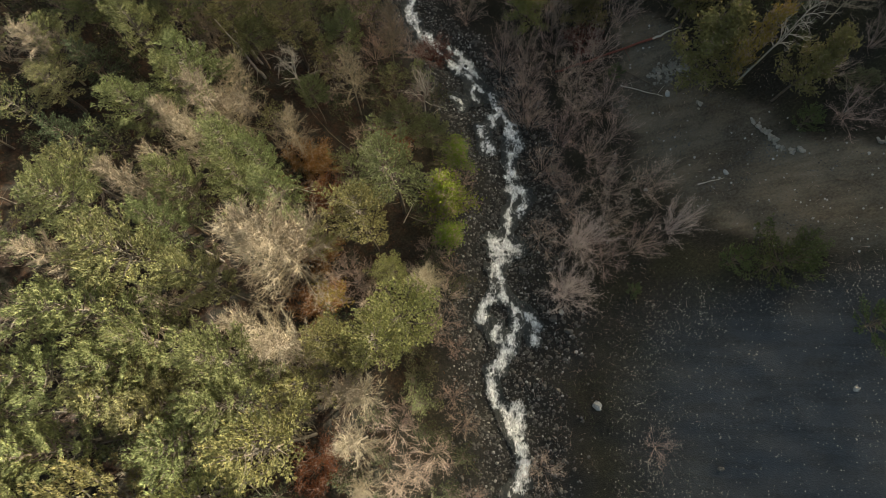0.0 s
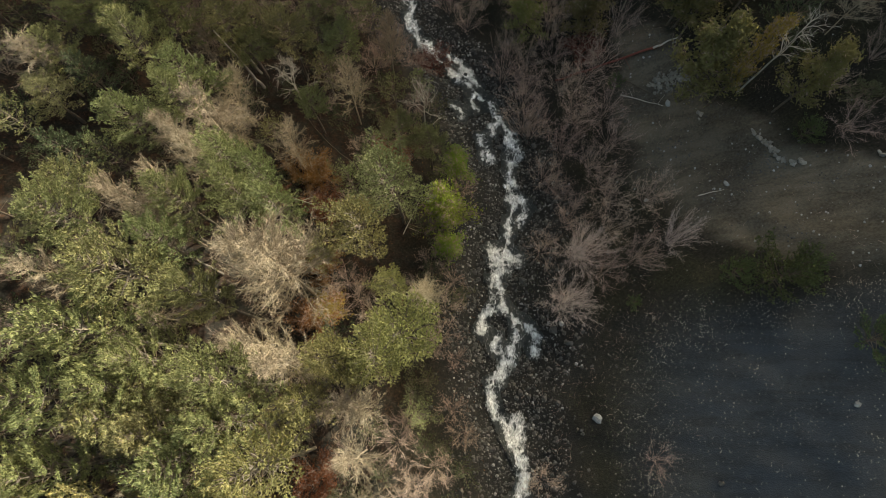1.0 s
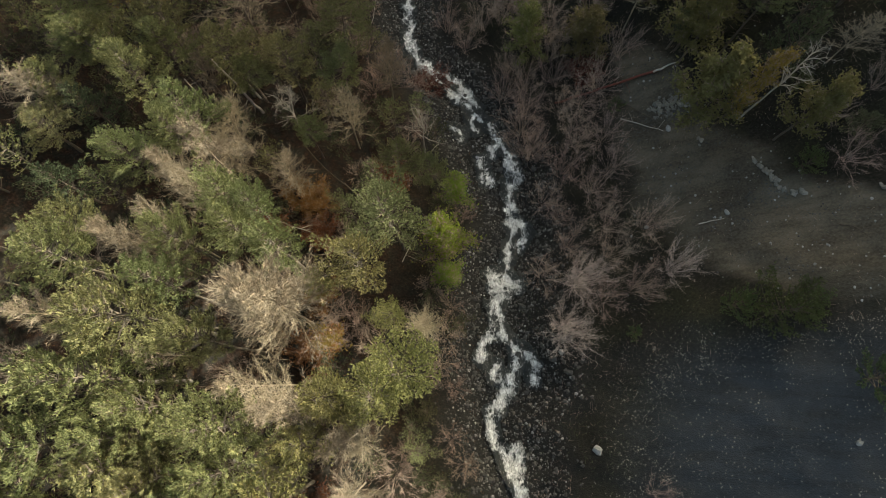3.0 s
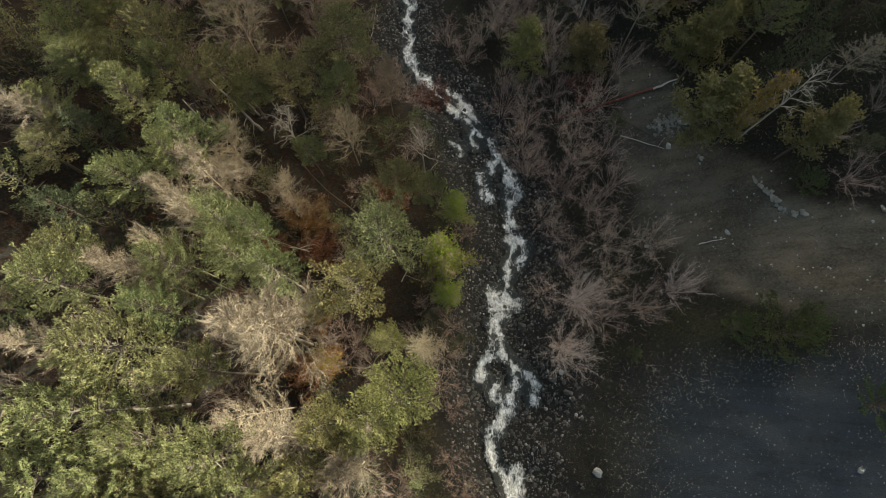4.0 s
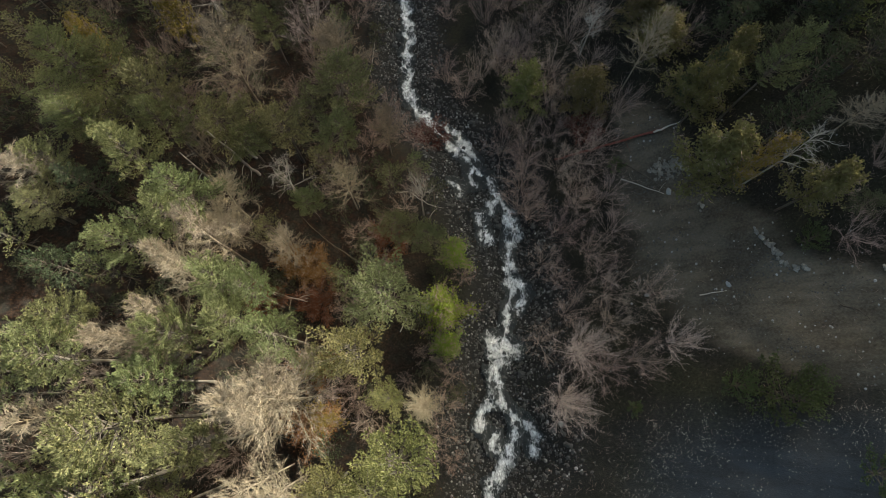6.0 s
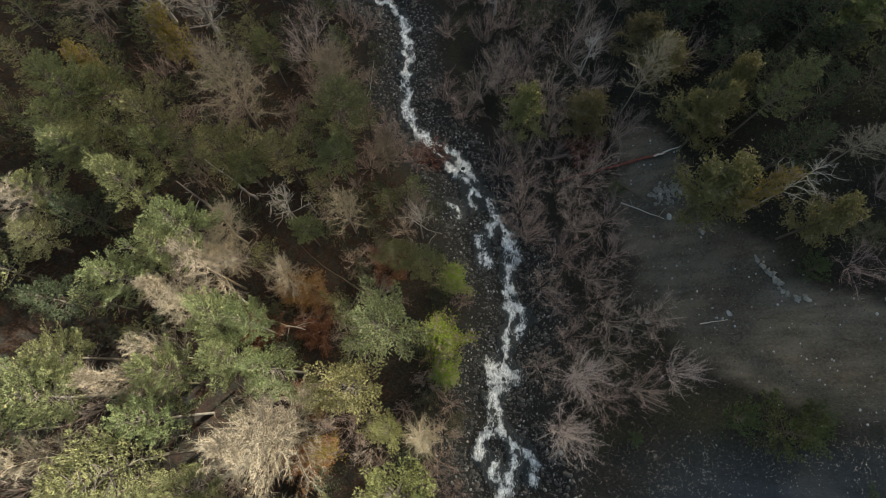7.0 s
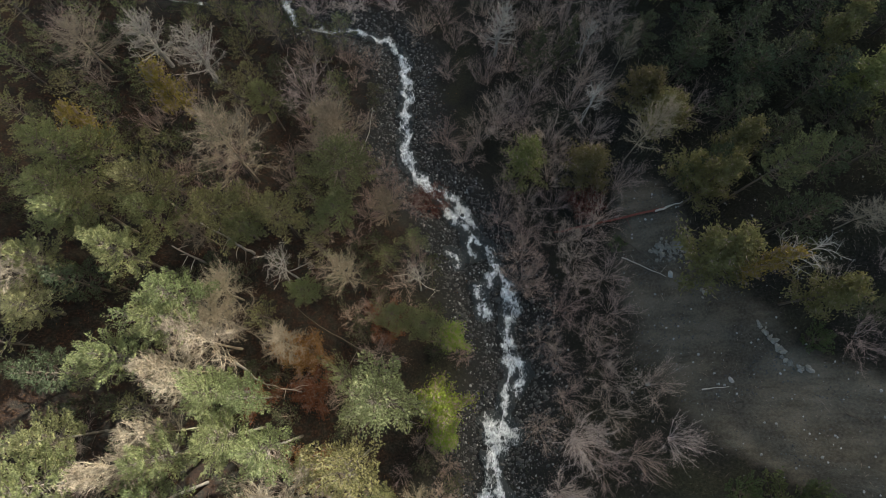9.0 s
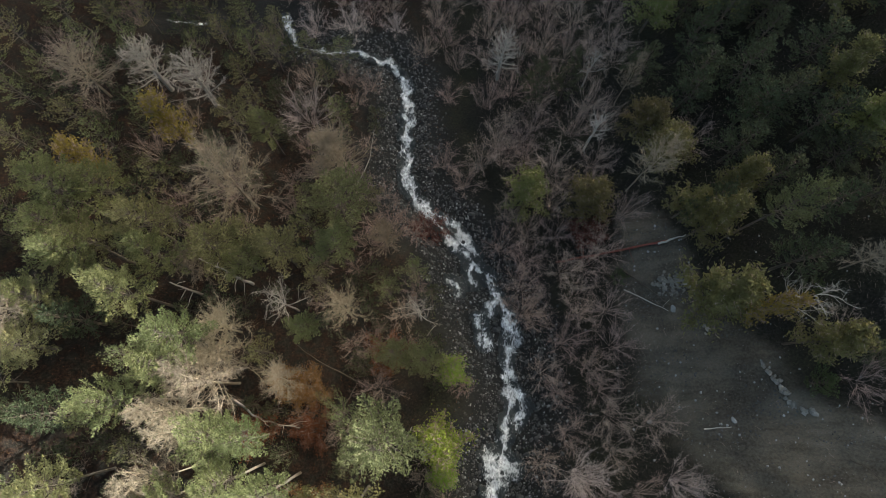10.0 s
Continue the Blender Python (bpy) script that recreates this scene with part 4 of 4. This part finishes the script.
plant("rust", -9.4, 15.1, 2.2, 1.3)
plant("rust", -8.3, 14.9, 1.4, 1.0)
plant("bare", -4.5, -0.4, 4.0, 1.5)
plant("bare", -5.7, -0.1, 3.0, 1.2)
plant("low", 16.9, 7.2, 2.0, 1.5)
plant("low", 19.7, 7.0, 2.2, 1.6)
plant("low", 21.2, 3.0, 2.4, 1.7)
plant("low", 12.9, 23.1, 1.8, 0.8)
plant("low", 11.9, 5.9, 1.0, 0.7)
plant("red", 11.2, 26.9, 2.4, 1.2)
plant("rust", -3.5, 17.2, 1.8, 1.3)
plant("rust", -8.0, 12.4, 1.5, 1.2)
plant("rust", -6.8, -4.3, 1.8, 1.3)
plant("rust", -7.7, 8.2, 2.2, 1.2)
plant("yellow", -6.8, 5.2, 2.5, 1.2)
plant("rust", -11.2, 12.3, 2.0, 1.2)
plant("grey", 6.0, -4.8, 1.6, 1.2)
plant("grey", 12.1, -3.3, 1.2, 0.9)

# the rest of the woods: what stands under, between and behind the trees above
GAPS = ((-15.1, 22.7), (-8, 17.3), (-22.8, 20.5), (-13.7, 32), (-6.3, 34), (-1.7, 13.8), (-21.1, 16), (-7.5, 11.5), (-2.5, 9.8), (-4.2, 0.2), (-7, -4.7), (-12.5, 22), (-7.5, 14.5))
FILL = np.random.default_rng(12)


def fill(count, xs, ys, apart, kinds, tall, wide, free=lambda x, y: True):
    """Trees at random, apart from each other and out of the glades."""
    for _ in range(count):
        x, y = FILL.uniform(*xs), FILL.uniform(*ys)
        if not free(x, y) or any(math.hypot(x - gx, y - gy) < 1.7 for gx, gy in GAPS):
            continue
        if any(math.hypot(x - fx, y - fy) < apart for fx, fy, _, _ in FEET):
            continue
        kind = kinds[int(FILL.integers(len(kinds)))]
        lift = 1 + 0.35 * float(smooth_step(14, 0, np.array([y]))[0])
        plant(kind, x, y, FILL.uniform(*tall) * lift, FILL.uniform(*wide))


def west(x, y):
    return x < np.interp(y, LINE_Y, LINE_X) - 4.5


def east(x, y):
    return x > np.interp(y, LINE_Y, BANK_X) + 2.6 and scar_at(np.array([x]), np.array([y]))[0] < 0.2


fill(1000, (-31, 1), (-11, 50), 2.15, ("young",), (4.0, 6.5), (1.2, 1.7), west)
fill(420, (4, 14.5), (8, 52), 1.55, ("grey",), (2.6, 4.2), (1.1, 1.7), east)
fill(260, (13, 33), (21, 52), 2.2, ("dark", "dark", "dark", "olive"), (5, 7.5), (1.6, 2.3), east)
fill(120, (-16, 7), (41, 56), 1.9, ("grey", "grey", "pink"), (2.0, 3.6), (1.0, 1.6), lambda x, y: to_threads(np.array([x]), np.array([y]))[0] > 2.3)
fill(200, (-20, -3), (-12, -1), 1.75, ("young", "soft", "bare"), (5, 7), (1.3, 1.8), west)
fill(700, (-30, 0), (-10, 46), 1.15, ("sapling", "sapling", "grey"), (2.0, 3.8), (0.9, 1.4), lambda x, y: x < np.interp(y, LINE_Y, LINE_X) - 4.0)
fill(260, (-9, 3), (-7, 43), 0.95, ("grey", "sapling", "grey"), (0.8, 2.0), (0.7, 1.2), lambda x, y: x < np.interp(y, LINE_Y, LINE_X) - 2.6 and to_threads(np.array([x]), np.array([y]))[0] > 1.9)
fill(160, (20, 33), (9, 22), 1.6, ("grey", "low", "dark", "grey"), (1.2, 3.0), (0.9, 1.5), east)
fill(16, (21, 31), (5.5, 9), 2.0, ("low", "grey", "grey"), (1.2, 2.0), (0.9, 1.4), east)


# ---- fallen wood and the landslide's debris ----
def log(name, label, points, thick, mat, lift=0.1, stubs=0, seed=1, taper=0.35):
    """A fallen stem lying along points (x, y, height over the ground), with broken side branches."""
    rng = np.random.default_rng(seed)
    corner = np.array([(x, y, at_ground(x, y) + lift + up) for x, y, up in points])
    s = np.linspace(0, 1, 4 * len(points))
    at = np.linspace(0, 1, len(points))
    path = np.stack([np.interp(s, at, corner[:, k]) for k in range(3)], 1)
    path[1:-1] += rng.normal(size=(len(s) - 2, 3)) * thick * 0.35
    b = Build(seed)
    b.tube(path, thick * np.linspace(1, taper, len(s)) * rng.uniform(0.9, 1.1, len(s)), 8)
    root = new(name)
    root.location = corner[0]
    body = part("stem", b, mat, root)
    body.location = -Vector(corner[0])
    for _ in range(stubs):
        u = rng.uniform(0.2, 0.95)
        p = np.array([np.interp(u, s, path[:, k]) for k in range(3)])
        d = unit(rng.normal(size=3) + (0, -0.6, 0.4))
        twig = Build(seed)
        twig.tube(wander(p, d, rng.uniform(0.4, 1.3), rng, 4, 0.0, 0.2), np.linspace(thick * 0.3, 0.008, 5), 4)
        ob = part("side_branch", twig, mat, root)
        ob.location = -Vector(corner[0])
    return tagged(root, label, "log", "fallen wood")


log("fallen_log", "reddish barkless fallen log lying across the gully", [(9.0, 24.7, 0.3), (12.0, 25.0, 0.35), (16.4, 25.6, 0.15)], 0.075, M_RED_BARK, stubs=9, seed=3, taper=1.2)
log("broken_log", "pale splintered log end on the silt", [(15.7, 25.4, 0.15), (17.4, 25.9, 0.2)], 0.09, M_PALE, seed=4)
log("dead_branch", "dark dead branch lying on the grey silt", [(13.2, 23.9, 0.2), (16.1, 20.9, 0.05)], 0.07, M_BARK, stubs=4, seed=5)
log("dead_branch", "pale dead branch lying on the grey silt", [(13.4, 22.2, 0.1), (15.9, 20.5, 0.05)], 0.05, M_PALE, stubs=2, seed=6)
log("dead_branch", "short dry stick on the silt", [(16.5, 12.8, 0), (17.9, 13.0, 0.05)], 0.045, M_PALE, seed=7)
log("forked_stick", "dark forked stick on the silt", [(22.4, 11.6, 0), (22.9, 11.2, 0.1), (23.2, 10.6, 0)], 0.04, M_BARK, stubs=2, seed=8)
log("fallen_birch", "pale fallen birch stem sagging over the brown litter", [(-12.3, 14.3, 2.2), (-10.8, 13.0, 1.3), (-8.6, 12.5, 0.8)], 0.08, M_PALE, stubs=8, seed=9)
log("leaning_sapling", "thin grey stem leaning over the litter", [(-5.2, 15.3, 0.1), (-7.6, 16.6, 2.6), (-8.8, 17.6, 4.6)], 0.055, M_BARK, seed=10)
log("leaning_sapling", "thin grey stem leaning over the litter", [(-7.0, 12.1, 0.1), (-5.4, 15.2, 1.2)], 0.05, M_BARK, seed=11)
log("leaning_birch", "slender white birch stem leaning toward the water", [(-7.1, 31.1, 0.2), (-6.0, 33.6, 1.4), (-5.6, 36.0, 3.2)], 0.035, M_PALE, stubs=2, seed=12)
log("fallen_birch", "pale fallen stem lying under the pines", [(-17.6, 3.3, 2.0), (-15.6, 2.0, 1.0)], 0.08, M_PALE, stubs=3, seed=13)
log("fallen_log", "grey fallen log lying under the pines", [(-16.8, 2.8, 2.0), (-13.9, 2.9, 1.6)], 0.09, M_BARK, stubs=3, seed=14)
log("fallen_log", "grey broken log in a gap of the wood", [(-10.6, -1.0, 2.5), (-8.6, -1.8, 1.8)], 0.12, M_PALE, seed=15)
log("dead_branch", "thin pale branch over the shady litter", [(-2.6, 10.6, 2.0), (-1.6, 12.7, 3.0)], 0.03, M_PALE, stubs=2, seed=16)


def ledge(points, seed):
    """The crumbling pale edge of the slide: a row of clods."""
    rng = np.random.default_rng(seed)
    for (ax, ay), (bx, by) in zip(points, points[1:]):
        steps = max(2, int(math.hypot(bx - ax, by - ay) / 0.10))
        for s in np.linspace(0, 1, steps, endpoint=False):
            boulder(ax + (bx - ax) * s + rng.normal() * 0.1, ay + (by - ay) * s + rng.normal() * 0.1, rng.uniform(0.12, 0.30), CLODS,
                    "pale clod of earth at the crumbling edge of the slide", "clods of the slide's edge", 0.3, rng)


ledge([(20.0, 16.9), (20.5, 15.8), (20.8, 14.6)], 1)
ledge([(20.9, 14.4), (21.3, 14.0), (21.9, 13.9)], 2)
ledge([(24.3, 13.6), (26.0, 12.2)], 3)
ledge([(15.7, 22.8), (16.0, 22.0)], 4)
ledge([(17.0, 22.6), (17.4, 21.9)], 5)
ledge([(17.6, 19.2), (18.0, 18.9)], 6)
boulder(9.4, -1.1, 0.42, PALE_ROCKS, "pale oblong boulder on the gravel", "loose boulders", 0.25)
boulder(15.0, -4.3, 0.30, ROCKS, "grey boulder on the gravel", "loose boulders", 0.25)
boulder(20.4, -0.1, 0.26, PALE_ROCKS, "pale boulder on the gravel", "loose boulders", 0.25)
boulder(13.8, 13.1, 0.22, PALE_ROCKS, "white boulder among the shrubs", "loose boulders", 0.3)
boulder(18.1, 13.4, 0.25, PALE_ROCKS, "pale boulder on the silt", "loose boulders", 0.3)
boulder(7.8, 4.8, 0.25, PALE_ROCKS, "pale boulder on the stream bank", "loose boulders", 0.3)
boulder(16.2, 20.6, 0.34, PALE_ROCKS, "pale boulder at the gully's end", "loose boulders", 0.3)
log("dead_tree", "pale bare stem standing in a gap of the wood", [(-12.9, 21.9, 0), (-13.5, 22.1, 3.0), (-14.2, 22.3, 6.3)], 0.10, M_PALE, stubs=6, seed=17)
log("dead_tree", "pale bare stem standing in a gap of the wood", [(-13.4, 23.4, 0), (-13.8, 23.4, 2.5), (-14.2, 23.4, 5.3)], 0.09, M_PALE, stubs=5, seed=18)
log("dead_tree", "pale bare stem standing in a gap of the wood", [(-15.5, 20.8, 0.5), (-15.6, 20.8, 5.5)], 0.09, M_PALE, stubs=5, seed=19)
